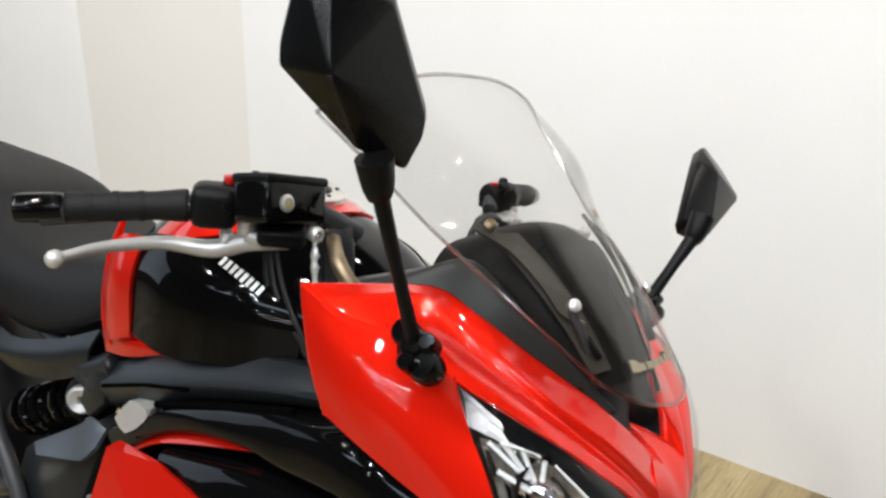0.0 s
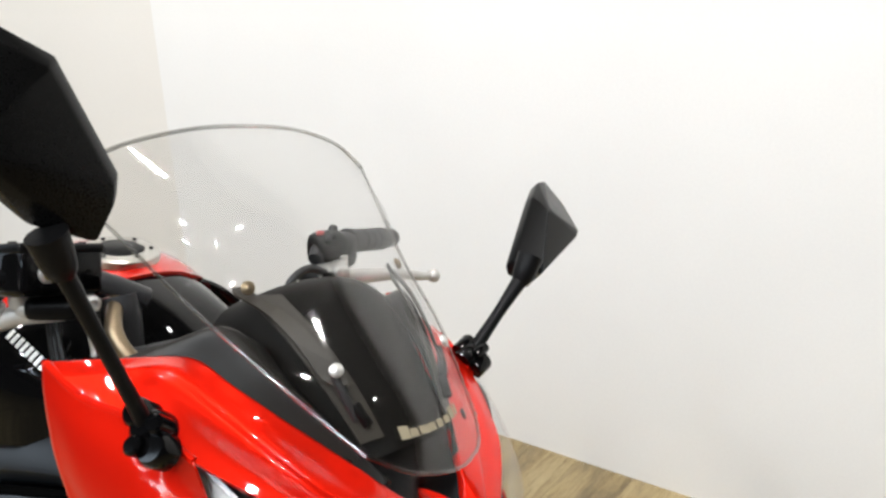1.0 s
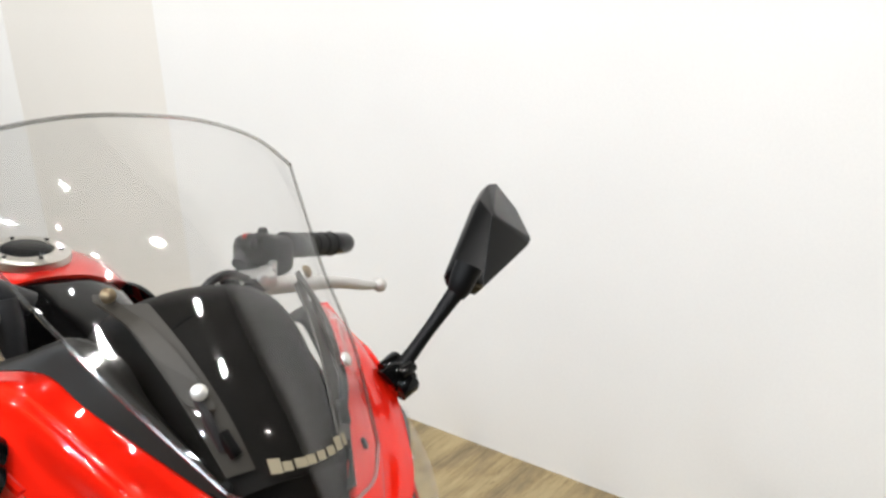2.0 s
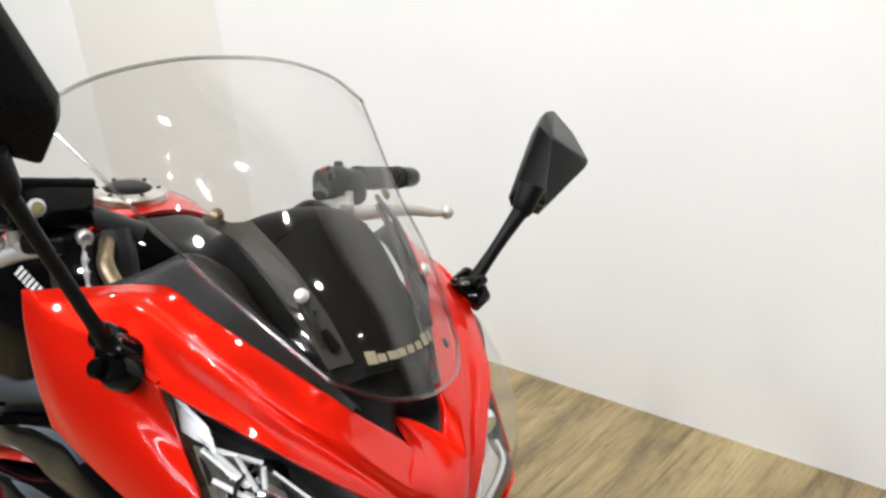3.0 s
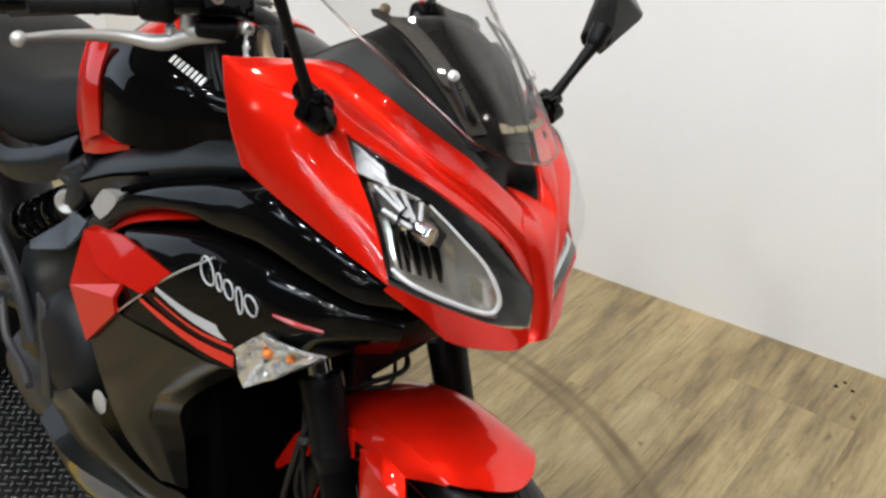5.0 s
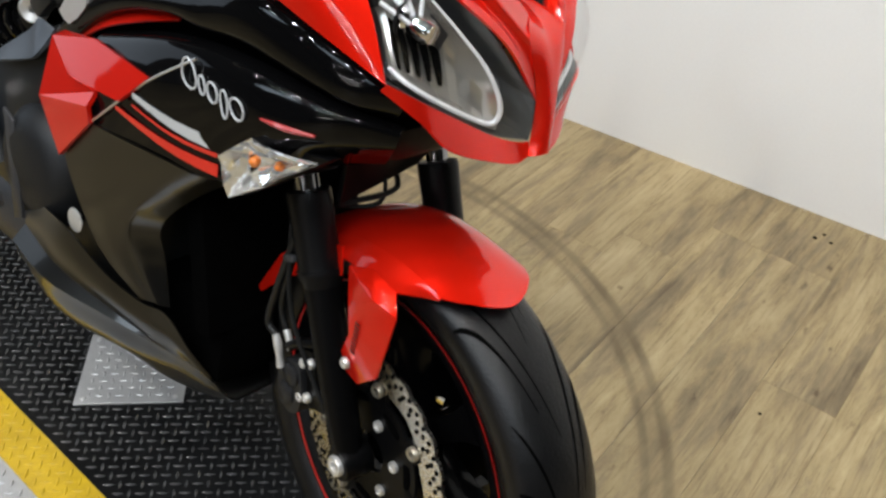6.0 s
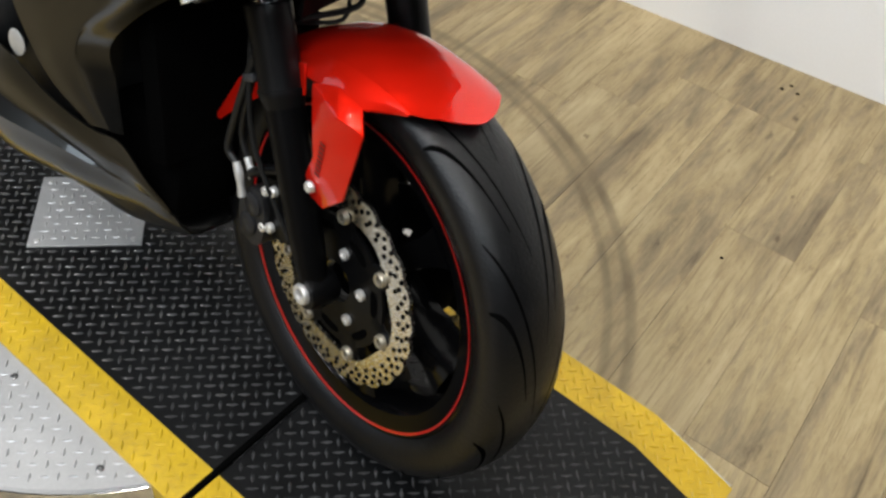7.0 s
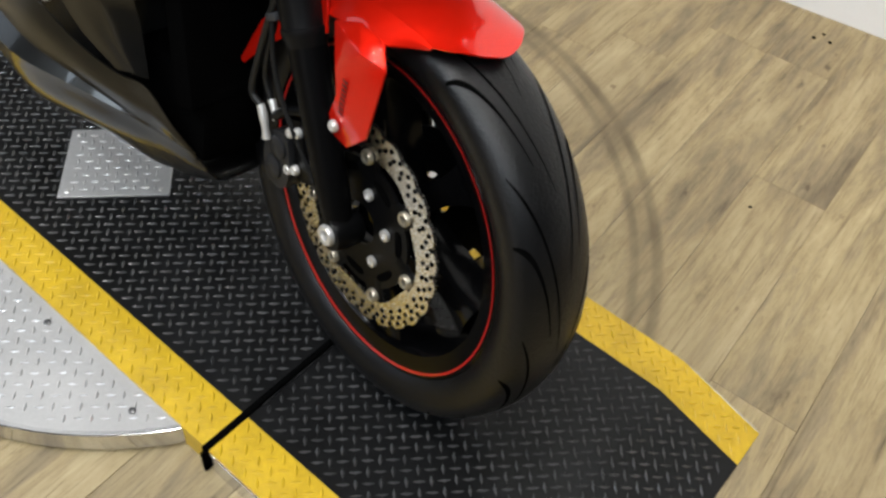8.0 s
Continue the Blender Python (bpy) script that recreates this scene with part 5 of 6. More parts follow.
for k in range(8):
    part("tank_mark", box(0.0050, 0.0012, 0.0115, pose(-0.464 + 0.0092 * k, -0.1480 + 0.0002 * k, 0.9375 - 0.0018 * k, -38, 14, 3), 0.0), WHITE_DECAL, tank, "white maker's mark", smooth=False)
cap = part("filler_cap", lathe([(0.0, 0.010), (0.022, 0.010), (0.026, 0.007), (0.026, -0.004), (0.0, -0.004)], 32, "Z"), PLASTIC, tank, "black lockable filler cap", at=Matrix.Translation((-0.490, -0.010, 1.0045)) @ pose(0, 0, 0, 4, 3, 0))
part("cap_ring", lathe([(0.026, -0.004), (0.045, -0.004), (0.045, 0.004), (0.041, 0.007), (0.028, 0.007)], 40, "Z", close=True), ALLOY, cap, "silver filler ring")
for k in range(6):
    a = radians(60 * k)
    part("ring_screw", lathe([(0, 0), (0.0026, 0), (0.0026, 0.002), (0, 0.002)], 8, "Z"), PLASTIC, cap, at=Matrix.Translation((0.035 * math.cos(a), 0.035 * math.sin(a), 0.0066)))
for s in (-1, 1):
    part("tank_trim", tube([(-0.668, s * 0.142, 0.930), (-0.676, s * 0.150, 0.870), (-0.668, s * 0.152, 0.800), (-0.650, s * 0.150, 0.765)], (0.004, 0.006, 0.008, 0.006), 10, 4), RED, tank)
    part("tank_wing", patch([[(-0.68, -s * -0.140, 0.80), (-0.675, -s * -0.150, 0.775), (-0.67, -s * -0.148, 0.748)], [(-0.61, -s * -0.150, 0.80), (-0.61, -s * -0.160, 0.785), (-0.61, -s * -0.155, 0.765)], [(-0.54, -s * -0.146, 0.803), (-0.545, -s * -0.150, 0.798), (-0.55, -s * -0.148, 0.790)]], 4, 4, 0.004), RED, tank, "red lower wing of the tank")

# ---- seats
seat_secs = [ring(-0.715, [(0.07, 0.77), (0.095, 0.80), (0.070, 0.855), (0.0, 0.872)]),
             ring(-0.79, [(0.110, 0.715), (0.138, 0.760), (0.100, 0.825), (0.0, 0.842)]),
             ring(-0.90, [(0.120, 0.690), (0.158, 0.745), (0.125, 0.800), (0.0, 0.812)]),
             ring(-1.02, [(0.110, 0.700), (0.160, 0.760), (0.130, 0.812), (0.0, 0.822)]),
             ring(-1.08, [(0.08, 0.74), (0.145, 0.790), (0.115, 0.835), (0.0, 0.845)])]
part("rider_seat", loft(seat_secs, 5, 4), SEAT, bike, "dark grey grained vinyl rider seat")
pill_secs = [ring(x, [(y, z - 0.022) for y, z in pts]) for x, pts in ((-1.03, [(0.08, 0.74), (0.115, 0.77), (0.095, 0.825), (0.0, 0.84)]), (-1.10, [(0.08, 0.76), (0.135, 0.80), (0.105, 0.860), (0.0, 0.872)]),
                                                                          (-1.22, [(0.08, 0.79), (0.130, 0.82), (0.10, 0.872), (0.0, 0.884)]), (-1.38, [(0.05, 0.81), (0.085, 0.835), (0.065, 0.875), (0.0, 0.885)]))]
for s in (-1, 1):
    part("seat_welt", tube([(-0.735, s * 0.108, 0.764), (-0.79, s * 0.134, 0.735), (-0.90, s * 0.151, 0.717), (-1.02, s * 0.147, 0.728), (-1.07, s * 0.128, 0.760)], 0.0034, 8, 5), PLASTIC, bike, "black seat edge welt")
# added block that keeps the gap between tank and seat dark
part("seat_base", box(0.30, 0.165, 0.15, pose(-0.74, 0, 0.735), 0.02), GAP, bike, "black filler block inside the seat gap")
part("pillion_seat", loft(pill_secs, 5, 4), SEAT, bike, "dark grey grained vinyl pillion seat")
for s in (-1, 1):
    part("seat_rail_cover", patch([[(-0.70, s * 0.140, 0.765), (-0.70, s * 0.155, 0.735), (-0.705, s * 0.145, 0.700)], [(-0.80, s * 0.155, 0.715), (-0.80, s * 0.168, 0.690), (-0.80, s * 0.155, 0.655)], [(-0.93, s * 0.162, 0.690), (-0.93, s * 0.175, 0.665), (-0.93, s * 0.160, 0.640)], [(-1.15, s * 0.150, 0.765), (-1.15, s * 0.165, 0.735), (-1.15, s * 0.150, 0.700)]], 4, 4, 0.004), FRAME, bike, "blue-black seat side cover")
part("tail_cowl", loft([ring(-1.05, [(0.09, 0.66), (0.150, 0.70), (0.13, 0.75), (0.0, 0.76)]), ring(-1.25, [(0.06, 0.70), (0.12, 0.74), (0.11, 0.79), (0.0, 0.80)]), ring(-1.50, [(0.03, 0.77), (0.07, 0.79), (0.06, 0.82), (0.0, 0.83)])], 4, 4), RED, bike, "red tail cowl")

# ---- side fairing
arch_band = [[(-0.645, -0.146, 0.650), (-0.630, -0.158, 0.650), (-0.606, -0.163, 0.640), (-0.600, -0.150, 0.634)],
             [(-0.565, -0.140, 0.716), (-0.550, -0.165, 0.718), (-0.512, -0.174, 0.712), (-0.510, -0.158, 0.706)],
             [(-0.480, -0.142, 0.762), (-0.465, -0.174, 0.764), (-0.432, -0.182, 0.752), (-0.432, -0.162, 0.746)],
             [(-0.392, -0.142, 0.796), (-0.380, -0.178, 0.798), (-0.352, -0.188, 0.776), (-0.355, -0.165, 0.768)],
             [(-0.305, -0.142, 0.828), (-0.295, -0.184, 0.826), (-0.285, -0.193, 0.784), (-0.290, -0.168, 0.774)],
             [(-0.205, -0.160, 0.868), (-0.205, -0.196, 0.838), (-0.205, -0.196, 0.794), (-0.210, -0.168, 0.784)],
             [(-0.120, -0.168, 0.850), (-0.120, -0.190, 0.825), (-0.125, -0.191, 0.788), (-0.135, -0.165, 0.780)],
             [(-0.055, -0.160, 0.822), (-0.050, -0.172, 0.806), (-0.060, -0.176, 0.780), (-0.075, -0.155, 0.772)],
             [(-0.020, -0.138, 0.800), (-0.016, -0.142, 0.790), (-0.025, -0.140, 0.774), (-0.04, -0.125, 0.768)]]
mark_panel = [[(-0.500, -0.165, 0.696), (-0.489, -0.184, 0.690), (-0.470, -0.200, 0.650), (-0.462, -0.205, 0.590)],
              [(-0.378, -0.172, 0.740), (-0.372, -0.194, 0.731), (-0.371, -0.206, 0.687), (-0.385, -0.2065, 0.605)],
              [(-0.292, -0.176, 0.762), (-0.289, -0.198, 0.751), (-0.298, -0.208, 0.706), (-0.310, -0.2075, 0.616)],
              [(-0.222, -0.178, 0.772), (-0.220, -0.199, 0.762), (-0.214, -0.209, 0.728), (-0.230, -0.203, 0.622)],
              [(-0.155, -0.176, 0.774), (-0.152, -0.197, 0.764), (-0.139, -0.203, 0.725), (-0.150, -0.186, 0.650)],
              [(-0.076, -0.166, 0.770), (-0.073, -0.184, 0.762), (-0.084, -0.186, 0.728), (-0.100, -0.160, 0.690)],
              [(-0.022, -0.128, 0.762), (-0.018, -0.138, 0.758), (-0.022, -0.136, 0.738), (-0.045, -0.118, 0.708)]]
vent_back = [[(-0.640, -0.128, 0.66), (-0.600, -0.140, 0.54)], [(-0.500, -0.140, 0.76), (-0.480, -0.150, 0.58)],
             [(-0.350, -0.142, 0.81), (-0.350, -0.158, 0.60)], [(-0.200, -0.150, 0.83), (-0.200, -0.160, 0.64)], [(-0.050, -0.118, 0.79), (-0.060, -0.110, 0.70)]]
lower_side = [[(-0.535, -0.203, 0.585), (-0.43, -0.2085, 0.596), (-0.30, -0.2085, 0.612), (-0.250, -0.200, 0.614), (-0.222, -0.172, 0.612)],
              [(-0.520, -0.206, 0.520), (-0.43, -0.207, 0.540), (-0.345, -0.204, 0.552), (-0.316, -0.196, 0.552), (-0.294, -0.172, 0.550)],
              [(-0.472, -0.203, 0.450), (-0.425, -0.203, 0.465), (-0.380, -0.199, 0.480), (-0.374, -0.194, 0.484), (-0.350, -0.168, 0.484)],
              [(-0.425, -0.198, 0.405), (-0.395, -0.195, 0.415), (-0.380, -0.190, 0.424), (-0.366, -0.184, 0.428), (-0.345, -0.160, 0.430)],
              [(-0.362, -0.183, 0.368), (-0.352, -0.180, 0.371), (-0.342, -0.175, 0.371), (-0.336, -0.171, 0.369), (-0.327, -0.160, 0.366)]]
# belly pan: top edge, upper and lower line of its chamfer, and the rounded underside
BELLY_TOP = [(-0.66, -0.172, 0.375), (-0.53, -0.198, 0.400), (-0.43, -0.197, 0.378), (-0.365, -0.183, 0.362), (-0.326, -0.166, 0.356), (-0.292, -0.148, 0.310), (-0.270, -0.122, 0.266)]
BELLY_UP = [(-0.66, -0.186, 0.334), (-0.54, -0.202, 0.329), (-0.43, -0.193, 0.322), (-0.365, -0.174, 0.306), (-0.326, -0.158, 0.296), (-0.290, -0.136, 0.276), (-0.269, -0.115, 0.252)]
BELLY_LOW = [(-0.66, -0.206, 0.311), (-0.545, -0.218, 0.308), (-0.43, -0.2005, 0.3115), (-0.366, -0.1775, 0.3025), (-0.327, -0.157, 0.290), (-0.290, -0.134, 0.270), (-0.268, -0.112, 0.248)]
belly = [[BELLY_LOW[0], (-0.66, -0.175, 0.250), (-0.66, -0.100, 0.205), (-0.66, 0, 0.195)],
         [BELLY_LOW[1], (-0.55, -0.188, 0.236), (-0.57, -0.110, 0.192), (-0.57, 0, 0.185)],
         [BELLY_LOW[2], (-0.435, -0.180, 0.250), (-0.45, -0.105, 0.196), (-0.45, 0, 0.186)],
         [BELLY_LOW[3], (-0.370, -0.160, 0.250), (-0.375, -0.105, 0.190), (-0.375, 0, 0.180)],
         [BELLY_LOW[4], (-0.325, -0.138, 0.246), (-0.330, -0.098, 0.194), (-0.330, 0, 0.186)],
         [BELLY_LOW[5], (-0.285, -0.118, 0.236), (-0.285, -0.082, 0.200), (-0.285, 0, 0.194)],
         [BELLY_LOW[6], (-0.262, -0.102, 0.230), (-0.258, -0.076, 0.212), (-0.262, 0, 0.208)]]
for mir in (False, True):
    m = -1 if not mir else 1
    side = part("side_fairing", patch(mark_panel, 10, 8, 0.003, mirror=mir), BLACK, bike, "gloss black side fairing with decals", angle=50)
    part("arch_band", patch(arch_band, 10, 8, 0.003, mirror=mir), BLACK, side, "gloss black shoulder of the side fairing")
    part("vent_back", patch(vent_back, 3, 2, 0.003, mirror=mir), GAP, side, "inside of the fairing vent with its shade put into the colour")
    part("vent_lining", patch([[(-0.600, -0.150, 0.662), (-0.590, -0.160, 0.640)], [(-0.520, -0.156, 0.714), (-0.515, -0.168, 0.694)], [(-0.430, -0.160, 0.752), (-0.425, -0.174, 0.736)], [(-0.350, -0.162, 0.776), (-0.345, -0.172, 0.766)]], 4, 2, 0.003, mirror=mir), RED, side, "red lining under the shoulder")
    low = part("lower_fairing", patch(lower_side, 10, 9, 0.003, mirror=mir), GREY_METALLIC, side, "graphite metallic lower fairing", angle=60)
    # red insert in three flat facets
    bm = bmesh.new()
    v = [bm.verts.new((x, m * y, z)) for x, y, z in ((-0.580, 0.192, 0.665), (-0.470, 0.200, 0.700), (-0.342, 0.209, 0.700), (-0.388, 0.2175, 0.653), (-0.430, 0.2165, 0.648), (-0.505, 0.2125, 0.640), (-0.456, 0.206, 0.636), (-0.585, 0.207, 0.580), (-0.520, 0.214, 0.521), (-0.450, 0.2155, 0.597), (-0.456, 0.2165, 0.618))]
    for f in ((0, 1, 5), (1, 2, 3, 4), (1, 4, 5), (0, 5, 6), (0, 6, 7), (7, 6, 10), (7, 10, 9, 8)):
        bm.faces.new([v[i] for i in f])
    bmesh.ops.recalc_face_normals(bm, faces=bm.faces[:])
    bmesh.ops.solidify(bm, geom=bm.faces[:], thickness=0.006)
    part("red_insert", bm, RED, side, "faceted red insert panel", angle=9)
    part("insert_edge", tube([(-0.268, m * 0.2025, 0.7500), (-0.350, m * 0.2085, 0.690), (-0.452, m * 0.2100, 0.598)], 0.0016, 6, 3), ALLOY, side, "thin bright edge of the insert")
    for a, b, w, mat, nm in (((-0.370, 0.667), (-0.205, 0.671), 0.0175, LIGHT_GREY, "silver_stripe"), ((-0.403, 0.638), (-0.210, 0.639), 0.0145, RED_STRIPE, "red_stripe"), ((-0.37, 0.654), (-0.213, 0.657), 0.005, RED_STRIPE, "red_stripe")):
        rows = []
        for k in range(7):
            f = k / 6
            x = a[0] + (b[0] - a[0]) * f
            z = a[1] + (b[1] - a[1]) * f - 0.006 * math.sin(math.pi * f)
            h = w * (0.35 + 0.65 * f)
            yy = 0.2105 - 0.006 * max(0, (x + 0.30) / 0.09) ** 2
            rows.append([(x, m * yy, z + h / 2), (x, m * (yy - 0.0005), z - h / 2)])
        part(nm, patch(rows, 1, 1, 0.0012), mat, side)
    # model mark: a row of slanting rounded outlines
    for k, (w_, up_, dn_) in enumerate(((0.026, 0.020, 0.012), (0.011, 0.010, 0.010), (0.018, 0.010, 0.011), (0.012, 0.010, 0.019), (0.022, 0.010, 0.012))):
        x = -0.279 + (0.0, 0.030, 0.045, 0.068, 0.084)[k]
        z = 0.731 - 0.0010 * k
        loop = []
        for a_ in range(9):
            an = 2 * math.pi * a_ / 8
            cx_, cz_ = math.cos(an), math.sin(an)
            xx = x + w_ * (0.5 + 0.5 * cx_) + 0.30 * (-(up_ if cz_ > 0 else dn_) * cz_)
            loop.append((xx, m * (0.2108 - 0.004 * max(0, (xx + 0.205) / 0.06) ** 2), z + (up_ if cz_ > 0 else dn_) * cz_))
        part("model_mark", tube(loop, 0.0013, 6, 3, caps=False), LIGHT_GREY, side, "silver outlined model mark")
    part("model_mark", tube([(-0.150, m * 0.2060, 0.729), (-0.118, m * 0.2005, 0.731), (-0.084, m * 0.1905, 0.735)], (0.0014, 0.0036, 0.0018), 6, 3), RED_DECAL, side)
    # turn signal: dark body, silvered bowl, amber bulbs, clear faceted lens
    sig = [(-0.190, 0.222, 0.672), (-0.165, 0.206, 0.702), (-0.120, 0.205, 0.706), (-0.073, 0.190, 0.709), (-0.135, 0.200, 0.655), (-0.186, 0.204, 0.615)]
    mid = Vector((-0.142, 0.205, 0.675))

    def fan(scale, push):
        bm = bmesh.new()
        rim_ = [bm.verts.new((mid.x + (x - mid.x) * scale, m * (mid.y + (y - mid.y) * scale), mid.z + (z - mid.z) * scale)) for x, y, z in sig]
        c1 = bm.verts.new((mid.x - 0.020, m * (mid.y + push), mid.z - 0.002))
        c2 = bm.verts.new((mid.x + 0.018, m * (mid.y + push * 0.8), mid.z + 0.012))
        for i in range(6):
            k = (i + 1) % 6
            near_, next_ = (c2 if i in (2, 3) else c1), (c2 if k in (2, 3) else c1)
            bm.faces.new([rim_[i], rim_[k], next_] + ([near_] if near_ is not next_ else []))
        bmesh.ops.recalc_face_normals(bm, faces=bm.faces[:])
        bmesh.ops.solidify(bm, geom=bm.faces[:], thickness=0.0015)
        return bm

    ts = part("turn_signal", slab([(x, m * (y - 0.016), z) for x, y, z in sig], (0.0, -m * 0.020, 0), 0.002), PLASTIC, bike, "faceted clear turn signal with amber bulb")
    bm = fan(0.93, -0.014)
    rng_ = random.Random(3)
    bmesh.ops.subdivide_edges(bm, edges=bm.edges[:], cuts=2, use_grid_fill=True)
    for v in bm.verts:
        v.co += Vector((rng_.uniform(-1, 1) * 0.002, rng_.uniform(-1, 1) * 0.0055, rng_.uniform(-1, 1) * 0.002))
    bmesh.ops.triangulate(bm, faces=bm.faces[:])
    part("signal_reflector", bm, SIGNAL, ts, "silvered faceted reflector", smooth=False)
    part("signal_lens", fan(1.0, 0.011), LENS, ts, "clear faceted lens", smooth=False)
    for k in range(2):
        bl = bmesh.new()
        bmesh.ops.create_uvsphere(bl, u_segments=12, v_segments=8, radius=0.0062 - 0.001 * k)
        part("bulb", bl, AMBER, ts, "amber bulb", at=Matrix.Translation((-0.158 + 0.038 * k, m * 0.199, 0.674 + 0.012 * k)))
pan = part("belly_pan", patch(both(belly), 9, 8, 0.004), GREY_METALLIC, bike, "graphite belly pan")
for mir in (False, True):
    part("pan_side", patch([[a_, Vector(a_).lerp(b_, 0.5) + Vector((0, -0.004, 0)), b_] for a_, b_ in zip(BELLY_TOP, BELLY_UP)], 8, 6, 0.003, mirror=mir), GREY_METALLIC, pan, angle=60)
    part("pan_chamfer", patch([list(r) for r in zip(BELLY_UP, BELLY_LOW)], 8, 2, 0.003, mirror=mir), GREY_METALLIC, pan, "bright chamfered edge of the belly pan", angle=60)

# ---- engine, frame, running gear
# radiator and liner take the cavity's shade as their colour
part("radiator", box(0.035, 0.29, 0.30, pose(-0.31, 0, 0.49, 0, -14, 0), 0.006), GAP, bike, "radiator core with cavity shade in its colour")
part("belly_liner", box(0.22, 0.24, 0.14, pose(-0.37, 0, 0.315), 0.02), GAP, bike, "inner belly liner with cavity shade in its colour")
part("engine_block", box(0.34, 0.27, 0.36, pose(-0.57, 0, 0.44, 0, 6, 0), 0.03, seg=3), CAST, bike, "dark cast engine block")
part("cylinder_block", box(0.20, 0.24, 0.20, pose(-0.47, 0, 0.66, 0, -16, 0), 0.02), CAST, bike, "dark cylinder block")
cover_ = part("clutch_cover", lathe([(0.0, -0.052), (0.055, -0.050), (0.078, -0.042), (0.094, -0.022), (0.100, 0.0), (0.100, 0.02)], 40), CAST, bike, "round dark clutch cover", at=Matrix.Translation((-0.665, -0.135, 0.425)))
for k in range(8):
    a = radians(45 * k + 10)
    part("cover_bolt", lathe([(0, 0), (0.006, 0), (0.006, -0.006), (0, -0.006)], 8), STEEL, cover_, at=Matrix.Translation((0.103 * math.cos(a), -0.006, 0.103 * math.sin(a))))
part("filler_plug", lathe([(0, -0.002), (0.016, -0.002), (0.018, -0.001), (0.018, 0.0), (0, 0.0)], 24), LEVER, bike, "pale round plug", at=Matrix.Translation((-0.512, -0.192, 0.418)))
for s in (-1, 1):
    beam = [(-0.262, 0.150, 0.878, 0.862, 0.845), (-0.345, 0.152, 0.862, 0.838, 0.815), (-0.436, 0.154, 0.836, 0.806, 0.780), (-0.520, 0.154, 0.802, 0.772, 0.744), (-0.600, 0.152, 0.764, 0.735, 0.706), (-0.665, 0.145, 0.730, 0.706, 0.672)]
    part("frame_beam", loft([[(x, s * (y - 0.030), t_), (x, s * (y - 0.006), t_ + 0.002), (x + 0.008, s * (y + 0.014), m_ + 0.006), (x + 0.008, s * (y + 0.013), m_ - 0.006), (x, s * (y - 0.002), b_), (x, s * (y - 0.034), b_)] for x, y, t_, m_, b_ in beam], 3, 2), FRAME, bike, "blue-black box-section frame beam", angle=25)
    # a dark bar laid on as the shade of a slot
    part("frame_ridge", tube([(-0.30, s * 0.168, 0.832), (-0.42, s * 0.172, 0.785), (-0.52, s * 0.172, 0.744)], (0.004, 0.006, 0.004), 8, 4), GAP, bike, "dark bar standing for the shaded slot under the frame beam")
    part("frame_seam", tube([(-0.648, s * 0.1615, 0.711), (-0.600, s * 0.1660, 0.733), (-0.545, s * 0.1685, 0.757), (-0.47, s * 0.1685, 0.783)], 0.0026, 8, 4), GAP, bike, "dark seam along the frame beam")
    part("frame_knuckle", slab([(-0.694, s * 0.141, 0.702), (-0.658, s * 0.141, 0.747), (-0.646, s * 0.141, 0.738), (-0.648, s * 0.141, 0.684), (-0.681, s * 0.141, 0.650), (-0.704, s * 0.141, 0.664)], (0, s * 0.017, 0), 0.004), FRAME, bike, "blue-black frame joint")
    # bevel paler than its plate: the light on it is put into the colour
    part("pivot_shoulder", patch([[(-0.812, s * 0.155, 0.552), (-0.769, s * 0.175, 0.558)], [(-0.707, s * 0.155, 0.625), (-0.682, s * 0.175, 0.592)], [(-0.6815, s * 0.155, 0.651), (-0.656, s * 0.175, 0.606)], [(-0.648, s * 0.150, 0.646), (-0.640, s * 0.168, 0.630)]], 3, 2, 0.006), PIVOT_LIT, bike, "bevelled upper edge of the pivot plate, coloured as lit", angle=30)
    part("frame_strut", tube([(-0.650, s * 0.140, 0.735), (-0.720, s * 0.138, 0.70), (-0.79, s * 0.135, 0.69)], (0.020, 0.017, 0.015), 12, 3), FRAME, bike)
    part("mount_cap", loft([[(-0.600, s * yy, 0.690), (-0.572, s * yy, 0.726), (-0.538, s * yy, 0.728), (-0.540, s * yy, 0.712), (-0.575, s * yy, 0.680)] for yy in (0.150, 0.166, 0.172)], 2, 2), LEVER, bike, "grey alloy mounting cap")
    part("inner_cover", slab([(-0.27, s * 0.105, 0.90), (-0.45, s * 0.118, 0.86), (-0.66, s * 0.112, 0.80), (-0.72, s * 0.112, 0.70), (-0.66, s * 0.112, 0.62), (-0.45, s * 0.118, 0.66), (-0.24, s * 0.105, 0.72)], (0, -s * 0.02, 0), 0.004), GAP, bike, "inner cover with cavity shade in its colour")
    part("subframe_tube", tube([(-0.68, s * 0.145, 0.690), (-0.82, s * 0.130, 0.70), (-1.05, s * 0.11, 0.74), (-1.30, s * 0.08, 0.80)], 0.014, 12, 4), FRAME, bike)
    part("pivot_plate", slab([(-0.690, s * 0.135, 0.640), (-0.655, s * 0.135, 0.612), (-0.690, s * 0.135, 0.50), (-0.74, s * 0.135, 0.34), (-0.84, s * 0.135, 0.34), (-0.86, s * 0.135, 0.46), (-0.840, s * 0.135, 0.530), (-0.78, s * 0.135, 0.575)], (0, s * 0.018, 0), 0.006), FRAME, bike, "blue-black swingarm pivot plate")
    part("foot_peg", tube([(-0.86, s * 0.15, 0.455), (-0.87, s * 0.20, 0.458), (-0.885, s * 0.265, 0.462)], (0.012, 0.014, 0.012), 10, 3), ALLOY, bike)
